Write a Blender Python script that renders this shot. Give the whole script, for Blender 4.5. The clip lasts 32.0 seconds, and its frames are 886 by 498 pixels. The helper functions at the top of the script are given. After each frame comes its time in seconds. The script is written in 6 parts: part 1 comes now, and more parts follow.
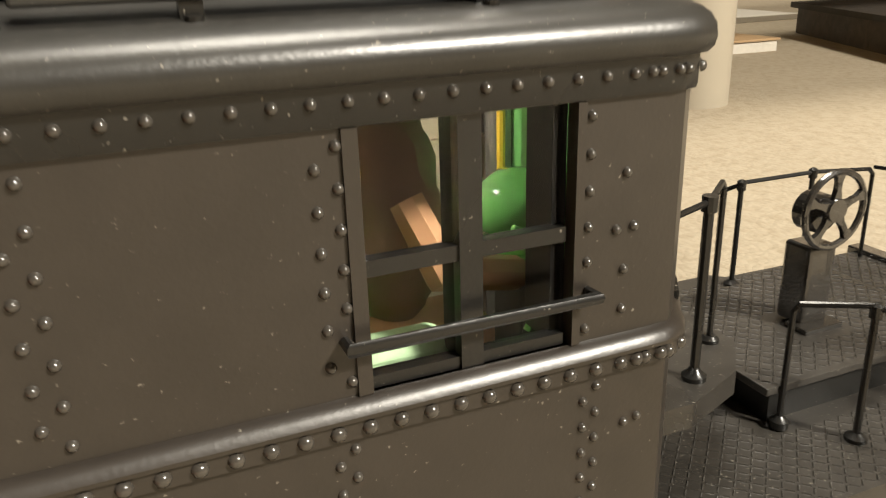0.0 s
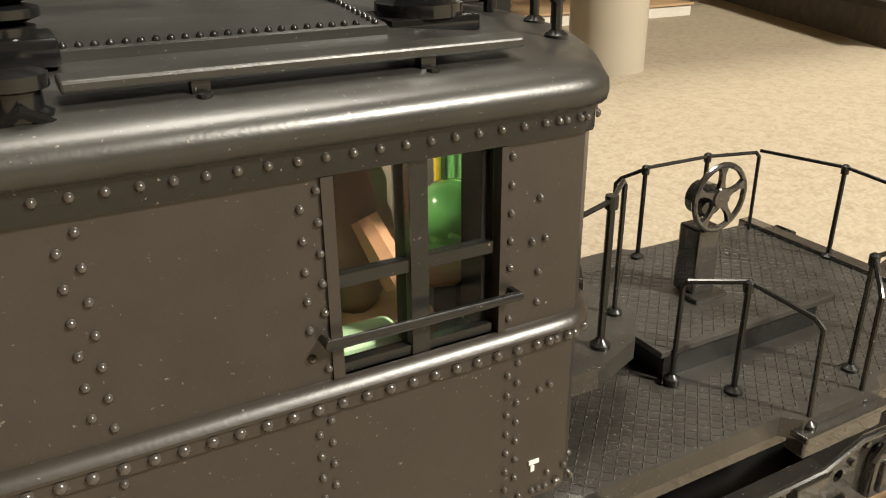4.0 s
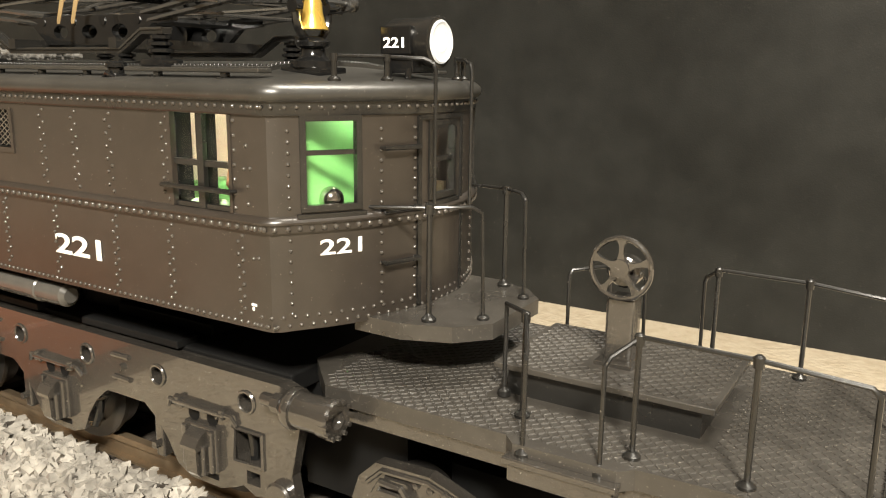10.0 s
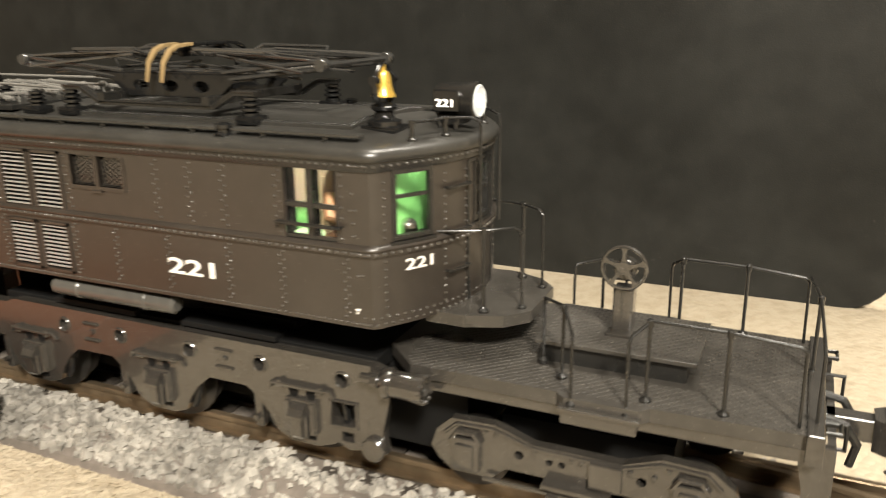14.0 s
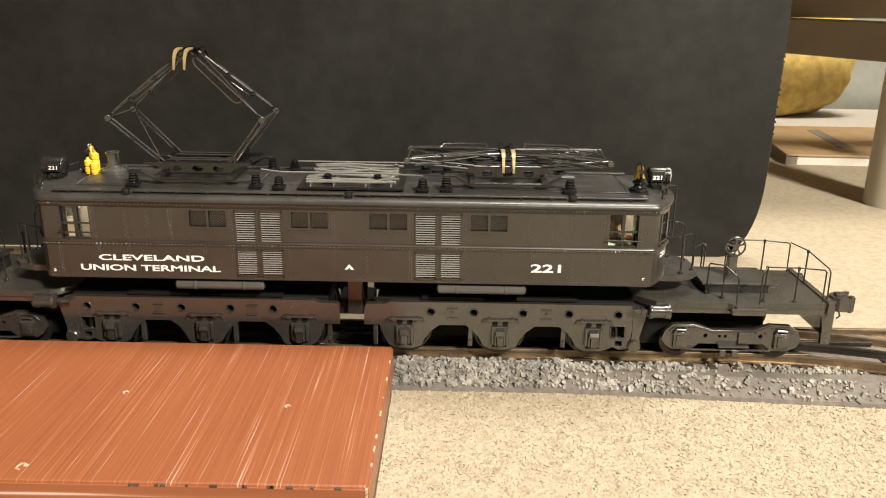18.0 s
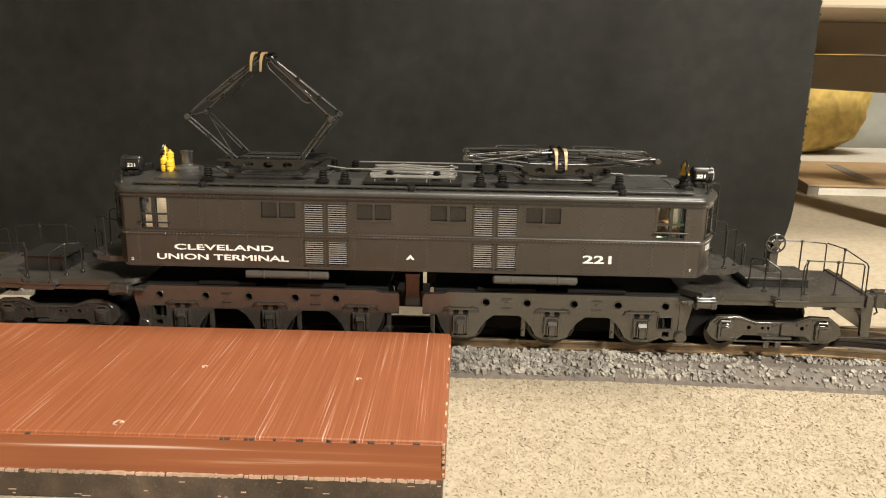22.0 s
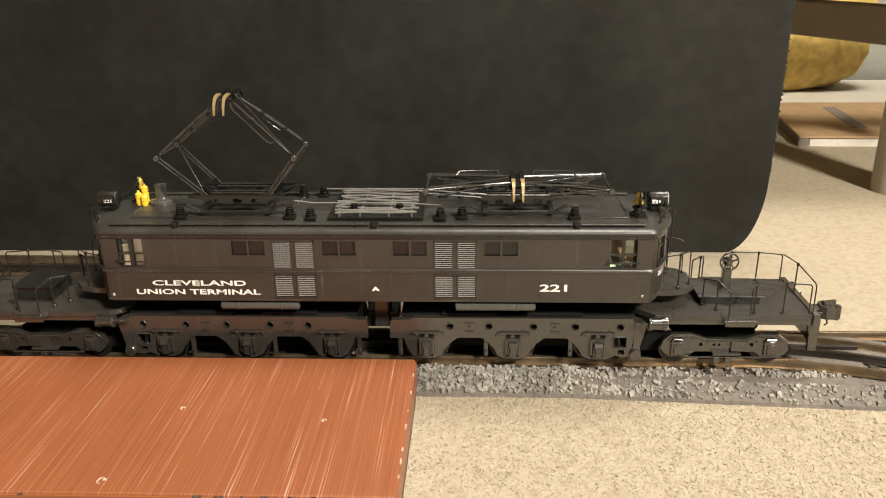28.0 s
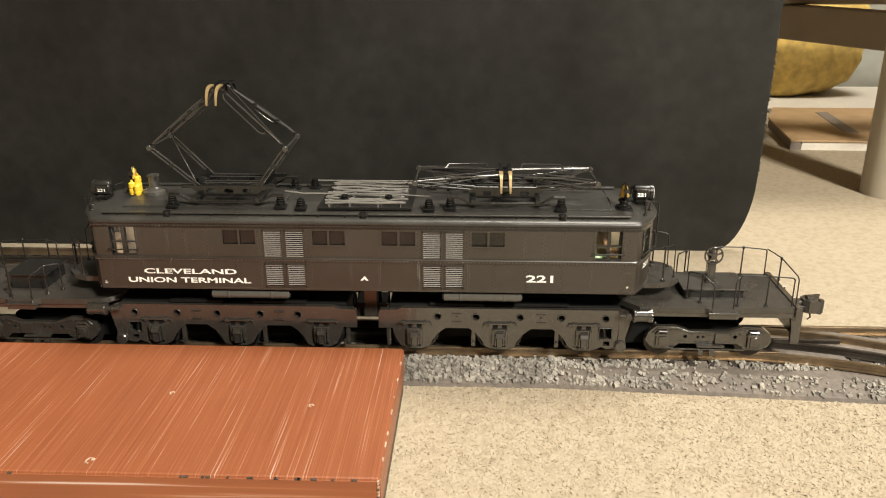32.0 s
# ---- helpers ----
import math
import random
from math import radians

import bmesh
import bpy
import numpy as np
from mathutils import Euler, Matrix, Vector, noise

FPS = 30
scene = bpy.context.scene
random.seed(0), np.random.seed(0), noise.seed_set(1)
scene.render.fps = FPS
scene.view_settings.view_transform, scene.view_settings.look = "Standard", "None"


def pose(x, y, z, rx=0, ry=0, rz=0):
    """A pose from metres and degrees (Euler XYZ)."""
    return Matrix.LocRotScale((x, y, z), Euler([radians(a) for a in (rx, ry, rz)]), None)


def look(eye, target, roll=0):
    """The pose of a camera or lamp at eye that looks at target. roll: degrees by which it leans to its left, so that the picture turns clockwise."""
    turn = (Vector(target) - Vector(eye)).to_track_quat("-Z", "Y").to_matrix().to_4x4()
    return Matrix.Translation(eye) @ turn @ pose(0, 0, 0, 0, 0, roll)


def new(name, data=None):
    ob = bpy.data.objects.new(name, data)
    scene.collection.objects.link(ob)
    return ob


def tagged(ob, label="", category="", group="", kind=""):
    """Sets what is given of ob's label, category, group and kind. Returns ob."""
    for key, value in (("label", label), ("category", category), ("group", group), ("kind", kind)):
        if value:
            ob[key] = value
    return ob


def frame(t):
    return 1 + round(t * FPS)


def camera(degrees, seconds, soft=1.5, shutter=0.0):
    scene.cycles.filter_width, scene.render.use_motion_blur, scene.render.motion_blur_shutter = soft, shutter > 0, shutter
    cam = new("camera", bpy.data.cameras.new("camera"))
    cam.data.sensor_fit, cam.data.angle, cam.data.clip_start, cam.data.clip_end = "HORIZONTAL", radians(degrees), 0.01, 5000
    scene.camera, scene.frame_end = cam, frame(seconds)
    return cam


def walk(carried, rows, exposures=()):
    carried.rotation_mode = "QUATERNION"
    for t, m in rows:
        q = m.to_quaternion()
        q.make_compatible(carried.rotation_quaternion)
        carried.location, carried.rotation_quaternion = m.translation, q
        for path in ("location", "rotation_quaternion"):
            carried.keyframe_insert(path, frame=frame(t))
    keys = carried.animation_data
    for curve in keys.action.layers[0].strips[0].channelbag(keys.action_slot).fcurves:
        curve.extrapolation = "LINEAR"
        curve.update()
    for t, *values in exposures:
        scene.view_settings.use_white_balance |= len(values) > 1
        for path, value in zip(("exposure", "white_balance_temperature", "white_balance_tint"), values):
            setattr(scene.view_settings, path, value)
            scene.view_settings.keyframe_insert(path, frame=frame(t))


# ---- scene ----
EXPOSURES = [(0, -0.12), (7.4, -0.15), (8.0, -0.1), (8.8, 0.6), (10, 0.55), (12, 0.42), (14, 0.4), (16.5, 0.26), (18, 0.2), (20, 0.04), (32, 0.0)]
cam = camera(58.07, 32.0, soft=1.1, shutter=0.4)
# seconds, eye, target (metres), roll (degrees)
PATH = [
    (0, (0.11118, -0.07149, 0.07582), (0.29319, 0.36036, -0.09847), -1.63),
    (0.5, (0.10805, -0.07618, 0.08080), (0.30168, 0.34293, -0.11118), -1.11),
    (1, (0.10682, -0.08083, 0.07957), (0.30787, 0.33042, -0.12155), -0.90),
    (1.5, (0.10558, -0.08070, 0.07932), (0.31276, 0.32637, -0.12408), -0.99),
    (2, (0.10229, -0.07557, 0.08324), (0.31135, 0.33074, -0.11975), -1.28),
    (2.5, (0.10243, -0.07483, 0.08258), (0.31606, 0.32961, -0.11939), -1.30),
    (3, (0.10337, -0.07954, 0.08441), (0.32186, 0.32229, -0.11757), -1.03),
    (3.5, (0.10555, -0.08025, 0.08423), (0.32572, 0.32085, -0.11737), -0.54),
    (5.5, (0.10400, -0.08470, 0.08452), (0.31226, 0.32839, -0.10518), -0.02),
    (6, (0.10588, -0.09121, 0.08566), (0.30219, 0.32731, -0.10486), 0.83),
    (6.5, (0.12463, -0.10285, 0.08560), (0.28461, 0.33286, -0.10030), 2.37),
    (7, (0.13713, -0.11236, 0.09152), (0.23278, 0.34809, -0.07832), 2.58),
    (7.5, (0.14541, -0.11737, 0.08286), (0.17542, 0.35892, -0.06629), 2.85),
    (8, (0.18003, -0.12679, 0.07667), (0.10969, 0.35099, -0.05286), 0.90),
    (8.5, (0.21989, -0.12168, 0.09068), (0.06485, 0.33801, -0.03037), 0.88),
    (9, (0.22668, -0.11963, 0.07262), (0.00178, 0.31625, -0.02444), 0.94),
    (9.5, (0.23353, -0.12096, 0.06993), (-0.01998, 0.30061, -0.01960), 0.68),
    (10, (0.23315, -0.12303, 0.07445), (-0.02180, 0.29324, -0.03380), 0.75),
    (10.5, (0.23094, -0.12616, 0.07815), (-0.01258, 0.29417, -0.04024), 1.21),
    (11, (0.23610, -0.12817, 0.07568), (-0.02062, 0.28708, -0.03232), 0.80),
    (11.5, (0.23762, -0.12912, 0.07736), (-0.01787, 0.28626, -0.03302), 0.74),
    (12, (0.24021, -0.13168, 0.07987), (-0.01587, 0.28301, -0.03170), 0.76),
    (12.5, (0.24227, -0.13396, 0.08503), (-0.01067, 0.28129, -0.03155), 0.50),
    (13, (0.24490, -0.13600, 0.08751), (-0.00165, 0.28125, -0.03545), 0.26),
    (13.5, (0.24059, -0.14118, 0.08944), (0.00125, 0.27804, -0.04085), -0.35),
    (14, (0.22624, -0.17395, 0.09951), (0.02811, 0.26241, -0.04307), -0.57),
    (14.5, (0.19132, -0.23092, 0.12070), (0.03377, 0.21587, -0.03916), -0.44),
    (16.5, (0.10443, -0.33600, 0.14771), (0.06972, 0.13843, -0.00627), 1.16),
    (17, (0.06054, -0.37120, 0.16375), (0.04851, 0.10409, 0.00899), 1.47),
    (17.5, (0.05360, -0.38036, 0.16717), (0.04645, 0.09511, 0.01264), 0.83),
    (18, (0.05001, -0.38742, 0.16399), (0.04509, 0.08855, 0.01090), 0.80),
    (18.5, (0.04540, -0.39852, 0.16578), (0.04270, 0.07886, 0.01712), 0.78),
    (19, (0.04154, -0.40087, 0.16690), (0.03833, 0.07795, 0.02294), 0.82),
    (19.5, (0.03865, -0.40514, 0.16239), (0.03384, 0.07565, 0.02521), 1.03),
    (20, (0.03181, -0.41338, 0.15184), (0.02579, 0.06963, 0.02273), 1.25),
    (20.5, (0.02536, -0.41878, 0.14746), (0.01733, 0.06586, 0.02474), 1.31),
    (21, (0.02411, -0.42067, 0.14452), (0.01391, 0.06470, 0.02491), 1.31),
    (21.5, (0.02572, -0.41882, 0.14281), (0.01329, 0.06652, 0.02327), 1.09),
    (22, (0.02749, -0.41611, 0.14180), (0.01608, 0.06848, 0.01916), 0.95),
    (22.5, (0.02757, -0.41578, 0.14013), (0.01834, 0.06819, 0.01488), 0.93),
    (23, (0.03075, -0.41473, 0.13608), (0.02397, 0.06867, 0.00850), 0.99),
    (23.5, (0.03181, -0.41477, 0.13369), (0.02666, 0.06879, 0.00662), 1.22),
    (24, (0.03825, -0.41419, 0.13391), (0.03538, 0.07009, 0.00955), 1.59),
    (24.5, (0.03868, -0.41268, 0.13136), (0.03703, 0.07242, 0.01021), 1.96),
    (25, (0.03783, -0.40979, 0.13016), (0.03665, 0.07580, 0.01100), 2.10),
    (25.5, (0.03832, -0.40938, 0.13015), (0.03629, 0.07582, 0.00939), 1.93),
    (26, (0.03508, -0.40975, 0.13559), (0.03115, 0.07432, 0.01048), 1.58),
    (26.5, (0.04158, -0.39526, 0.15370), (0.03595, 0.08637, 0.01953), 0.84),
    (28.5, (0.05491, -0.41841, 0.21357), (0.03283, 0.04607, 0.02979), -0.90),
    (29, (0.05059, -0.41923, 0.20975), (0.03195, 0.04571, 0.02679), -0.70),
    (29.5, (0.04898, -0.42043, 0.20848), (0.03691, 0.04409, 0.02389), -0.17),
    (30, (0.05630, -0.42031, 0.20223), (0.03553, 0.04513, 0.02074), -0.50),
    (30.5, (0.05417, -0.41948, 0.20785), (0.04036, 0.04538, 0.02421), -0.08),
    (31, (0.05431, -0.42157, 0.20756), (0.03980, 0.04533, 0.02925), -0.02),
    (31.5, (0.05824, -0.42068, 0.20349), (0.04165, 0.04658, 0.02631), -0.03),
    (32, (0.06005, -0.42188, 0.20225), (0.04082, 0.04636, 0.02794), -0.18),
]
walk(cam, [(t, look(eye, target, roll)) for t, eye, target, roll in PATH], EXPOSURES)

# ---- light: warm unseen lamps, one overhead, one lower at front right, in a carpeted basement room ----
world = bpy.data.worlds.new("room_air")
scene.world = world
world.use_nodes = True
world.node_tree.nodes["Background"].inputs[0].default_value = (1.0, 0.94, 0.84, 1)
world.node_tree.nodes["Background"].inputs[1].default_value = 0.10


def area(name, eye, target, sx, sy, power, colour):
    data = bpy.data.lights.new(name, "AREA")
    data.shape, data.size, data.size_y, data.energy, data.color = "RECTANGLE", sx, sy, power, colour
    ob = new(name, data)
    ob.matrix_world = look(eye, target)
    return ob


WARM = (1.0, 0.93, 0.80)
area("unseen_lamp", (0.50, 0.45, 2.10), (0.1, 0.1, 0), 0.80, 0.80, 50, WARM)
# Hangs far below the ceiling, placed there to brighten the upright sides.
area("unseen_lamp", (1.00, -1.30, 1.35), (0.2, 0.0, 0), 0.25, 0.25, 88, WARM)

# ---- materials ----


def material(name, colour, rough=0.5, metal=0.0, vary=0.15, scale=300.0, bump=0.0, bump_scale=900.0, coat=0.0, spec=0.5, emit=0.0, fleck=0.0):
    """A surface with colour change at two scales, roughness wear and fine relief; fleck: share of pale dust specks."""
    m = bpy.data.materials.new(name)
    m.use_nodes = True
    nt = m.node_tree
    b = nt.nodes["Principled BSDF"]
    co = nt.nodes.new("ShaderNodeTexCoord").outputs["Object"]

    def noise_tex(s, detail=4):
        n = nt.nodes.new("ShaderNodeTexNoise")
        n.inputs["Scale"].default_value, n.inputs["Detail"].default_value = s, detail
        nt.links.new(co, n.inputs["Vector"])
        return n.outputs["Fac"]

    def mapped(value, lo, hi, a=0.3, z=0.7):
        r = nt.nodes.new("ShaderNodeMapRange")
        r.inputs["From Min"].default_value, r.inputs["From Max"].default_value = a, z
        r.inputs["To Min"].default_value, r.inputs["To Max"].default_value = lo, hi
        nt.links.new(value, r.inputs["Value"])
        return r.outputs["Result"]

    big, small = noise_tex(scale * 0.12), noise_tex(scale)
    mul = nt.nodes.new("ShaderNodeMath")
    mul.operation = "MULTIPLY"
    nt.links.new(mapped(big, 1 - vary, 1 + vary), mul.inputs[0])
    nt.links.new(mapped(small, 1 - vary, 1 + vary), mul.inputs[1])
    mix = nt.nodes.new("ShaderNodeMix")
    mix.data_type, mix.blend_type = "RGBA", "MULTIPLY"
    mix.inputs["Factor"].default_value = 1
    mix.inputs["A"].default_value = (*colour, 1)
    nt.links.new(mul.outputs[0], mix.inputs["B"])
    out = mix.outputs["Result"]
    if fleck:
        dust = nt.nodes.new("ShaderNodeMix")
        dust.data_type = "RGBA"
        nt.links.new(mapped(noise_tex(2600, 2), 0, 0.55, 0.72 - fleck, 0.78 - fleck), dust.inputs["Factor"])
        nt.links.new(out, dust.inputs["A"])
        dust.inputs["B"].default_value = (0.32, 0.29, 0.24, 1)
        out = dust.outputs["Result"]
    nt.links.new(out, b.inputs["Base Color"])
    nt.links.new(mapped(big, rough * 0.85, min(1, rough * 1.2)), b.inputs["Roughness"])
    b.inputs["Metallic"].default_value = metal
    b.inputs["Coat Weight"].default_value = coat
    b.inputs["Specular IOR Level"].default_value = spec
    if emit:
        b.inputs["Emission Color"].default_value = (*colour, 1)
        b.inputs["Emission Strength"].default_value = emit
    if bump:
        n = nt.nodes.new("ShaderNodeBump")
        n.inputs["Strength"].default_value, n.inputs["Distance"].default_value = bump, 0.0004
        nt.links.new(noise_tex(bump_scale), n.inputs["Height"])
        nt.links.new(n.outputs["Normal"], b.inputs["Normal"])
    return m


BROWN = material("satin_dark_brown_paint", (0.0275, 0.0222, 0.0178), 0.36, vary=0.12, bump=0.05, bump_scale=2600, spec=0.8, fleck=0.002)
BLACK = material("satin_black_paint", (0.013, 0.0125, 0.0115), 0.27, vary=0.12, bump=0.05, bump_scale=3000, fleck=0.014, spec=0.6)
GLOSS = material("gloss_black_metal", (0.008, 0.008, 0.008), 0.16, vary=0.08, spec=0.55)
ROD = material("shiny_black_rod", (0.030, 0.029, 0.027), 0.2, vary=0.1, spec=1.0)
CHROME = material("bright_silver_gauge", (0.55, 0.53, 0.50), 0.15, metal=1.0, vary=0.05)
CHASSIS = material("cast_black_chassis", (0.030, 0.027, 0.0235), 0.2, vary=0.16, bump=0.05, bump_scale=2600, spec=1.0, coat=0.9, fleck=0.03)
TREAD = material("dusty_black_tread_plate", (0.038, 0.0345, 0.030), 0.30, spec=0.75, vary=0.18, fleck=0.055)
DUSTY = material("dusty_black_roof_paint", (0.028, 0.0265, 0.0235), 0.37, vary=0.16, bump=0.05, bump_scale=3000, fleck=0.03, spec=0.75)
# Rivet paint, lighter than the body: the heads' glints are in its colour.
RIVET = material("glint_toned_rivet_paint", (0.055, 0.049, 0.042), 0.2, vary=0.1, spec=1.0)
# Matt black for dark parts; in gaps and backs it colours in the shade.
VOID = material("matt_black_and_shade", (0.006, 0.006, 0.006), 0.6, vary=0.1, spec=0.15)
SILVER = material("grey_painted_louvre", (0.46, 0.445, 0.42), 0.3, metal=0.5, vary=0.08)
TANK = material("satin_grey_black_tank", (0.068, 0.065, 0.059), 0.2, vary=0.08, spec=0.8)
TUBE = material("satin_silver_tube", (0.25, 0.24, 0.222), 0.25, metal=0.45, vary=0.1)
STEEL = material("tarnished_rail_steel", (0.25, 0.19, 0.125), 0.36, metal=0.85, vary=0.25, scale=150)
DARKRAIL = material("blackened_rail", (0.05, 0.042, 0.034), 0.45, metal=0.6, vary=0.2)
WHEEL = material("dark_steel_wheel", (0.07, 0.065, 0.06), 0.32, metal=0.85, vary=0.15)
WHITE = material("white_lettering", (0.82, 0.80, 0.76), 0.5, vary=0.03)
BRASS = material("polished_brass", (0.83, 0.56, 0.12), 0.3, metal=0.72, vary=0.05)
YELLOW = material("yellow_brass_paint", (0.80, 0.52, 0.04), 0.32, vary=0.06)
COPPER = material("tan_contact_strip", (0.36, 0.255, 0.125), 0.4, metal=0.4, vary=0.1)
GREEN = material("apple_green_paint", (0.20, 0.55, 0.16), 0.45, vary=0.05)
GREEN_GLOSS = material("shiny_green_enamel", (0.16, 0.50, 0.12), 0.15, vary=0.05, coat=0.6)
CREAM = material("cream_cab_wall", (0.72, 0.60, 0.45), 0.6, vary=0.04)
COAT = material("brown_painted_figure", (0.22, 0.13, 0.082), 0.6, vary=0.1)
SKIN = material("tan_painted_figure", (0.46, 0.245, 0.12), 0.55, vary=0.06)
BALLAST = material("dark_grey_roadbed", (0.135, 0.115, 0.098), 0.75, vary=0.2, bump=0.35, bump_scale=900)
STONE = material("grey_ballast_stone", (0.25, 0.233, 0.205), 0.75, vary=0.36, scale=300, bump=0.4, bump_scale=1500)
TIE = material("dark_brown_tie", (0.035, 0.028, 0.022), 0.7, vary=0.2)
BOARD = material("black_foam_board", (0.0148, 0.0148, 0.0132), 0.5, spec=0.25, vary=0.22, scale=90, fleck=0.010, bump=0.16, bump_scale=1600)
FOAM = material("torn_board_edge", (0.022, 0.021, 0.020), 0.9, vary=0.3)
LEG = material("cream_painted_leg", (0.40, 0.355, 0.28), 0.4, vary=0.04, scale=20)
TABLE = material("taupe_table_frame", (0.27, 0.225, 0.17), 0.55, vary=0.08, scale=20)
TOP = material("beige_laminate_top", (0.50, 0.42, 0.32), 0.5, vary=0.06, scale=20)
WALL = material("tan_panelled_wall", (0.30, 0.25, 0.19), 0.9, vary=0.05, scale=10)
KRAFT = material("tan_cardboard", (0.42, 0.28, 0.15), 0.7, vary=0.1, scale=40)
PAPER = material("white_paper_stack", (0.60, 0.56, 0.49), 0.8, vary=0.05)
GREYBAR = material("grey_print", (0.20, 0.17, 0.14), 0.8, vary=0.1)
GOLD = material("mottled_yellow_cloth", (0.55, 0.39, 0.11), 0.8, vary=0.30, scale=60, bump=0.6, bump_scale=200)
SLATE = material("slate_grey_cloth", (0.24, 0.24, 0.21), 0.9, vary=0.1, scale=40)
GLASS = bpy.data.materials.new("clear_window_plastic")
GLASS.use_nodes = True
_g = GLASS.node_tree.nodes["Principled BSDF"]
_g.inputs["Transmission Weight"].default_value, _g.inputs["Roughness"].default_value, _g.inputs["IOR"].default_value = 1.0, 0.03, 1.2
LENS = material("lit_headlight_lens", (0.46, 0.47, 0.46), 0.15, emit=0.5, vary=0.02)
BULB = material("lit_cab_bulb", (1.0, 0.95, 0.82), 0.2, emit=200.0, vary=0.02)
HOT = material("lit_headlight_bulb", (1.0, 0.97, 0.92), 0.2, emit=1.6, vary=0.02)
PALE = material("pale_green_paint", (0.42, 0.62, 0.36), 0.5, vary=0.06)
NUMLIT = material("lit_number", (1.0, 0.96, 0.88), 0.4, emit=1.2, vary=0.02)


def carpet_material():
    m = bpy.data.materials.new("beige_loop_carpet")
    m.use_nodes = True
    nt = m.node_tree
    b = nt.nodes["Principled BSDF"]
    b.inputs["Roughness"].default_value = 0.95
    b.inputs["Specular IOR Level"].default_value = 0.1
    co = nt.nodes.new("ShaderNodeTexCoord").outputs["Object"]
    vo = nt.nodes.new("ShaderNodeTexVoronoi")
    vo.inputs["Scale"].default_value = 420
    n1, n2 = nt.nodes.new("ShaderNodeTexNoise"), nt.nodes.new("ShaderNodeTexNoise")
    n1.inputs["Scale"].default_value, n2.inputs["Scale"].default_value = 210, 14
    for n in (vo, n1, n2):
        nt.links.new(co, n.inputs["Vector"])
    ramp = nt.nodes.new("ShaderNodeValToRGB")
    ramp.color_ramp.elements[0].position, ramp.color_ramp.elements[0].color = 0.30, (0.325, 0.272, 0.196, 1)
    ramp.color_ramp.elements[1].position, ramp.color_ramp.elements[1].color = 0.58, (0.38, 0.325, 0.242, 1)
    nt.links.new(n1.outputs["Fac"], ramp.inputs["Fac"])
    mix = nt.nodes.new("ShaderNodeMix")
    mix.data_type, mix.blend_type = "RGBA", "MULTIPLY"
    mix.inputs["Factor"].default_value = 0.35
    nt.links.new(ramp.outputs["Color"], mix.inputs["A"])
    r2 = nt.nodes.new("ShaderNodeValToRGB")
    r2.color_ramp.elements[0].position, r2.color_ramp.elements[0].color = 0.3, (0.90, 0.89, 0.87, 1)
    r2.color_ramp.elements[1].position, r2.color_ramp.elements[1].color = 0.7, (1, 1, 1, 1)
    nt.links.new(n2.outputs["Fac"], r2.inputs["Fac"])
    nt.links.new(r2.outputs["Color"], mix.inputs["B"])
    nt.links.new(mix.outputs["Result"], b.inputs["Base Color"])
    add = nt.nodes.new("ShaderNodeMath")
    add.operation = "SUBTRACT"
    nt.links.new(n1.outputs["Fac"], add.inputs[0])
    nt.links.new(vo.outputs["Distance"], add.inputs[1])
    bp = nt.nodes.new("ShaderNodeBump")
    bp.inputs["Strength"].default_value, bp.inputs["Distance"].default_value = 0.22, 0.002
    nt.links.new(add.outputs[0], bp.inputs["Height"])
    nt.links.new(bp.outputs["Normal"], b.inputs["Normal"])
    return m


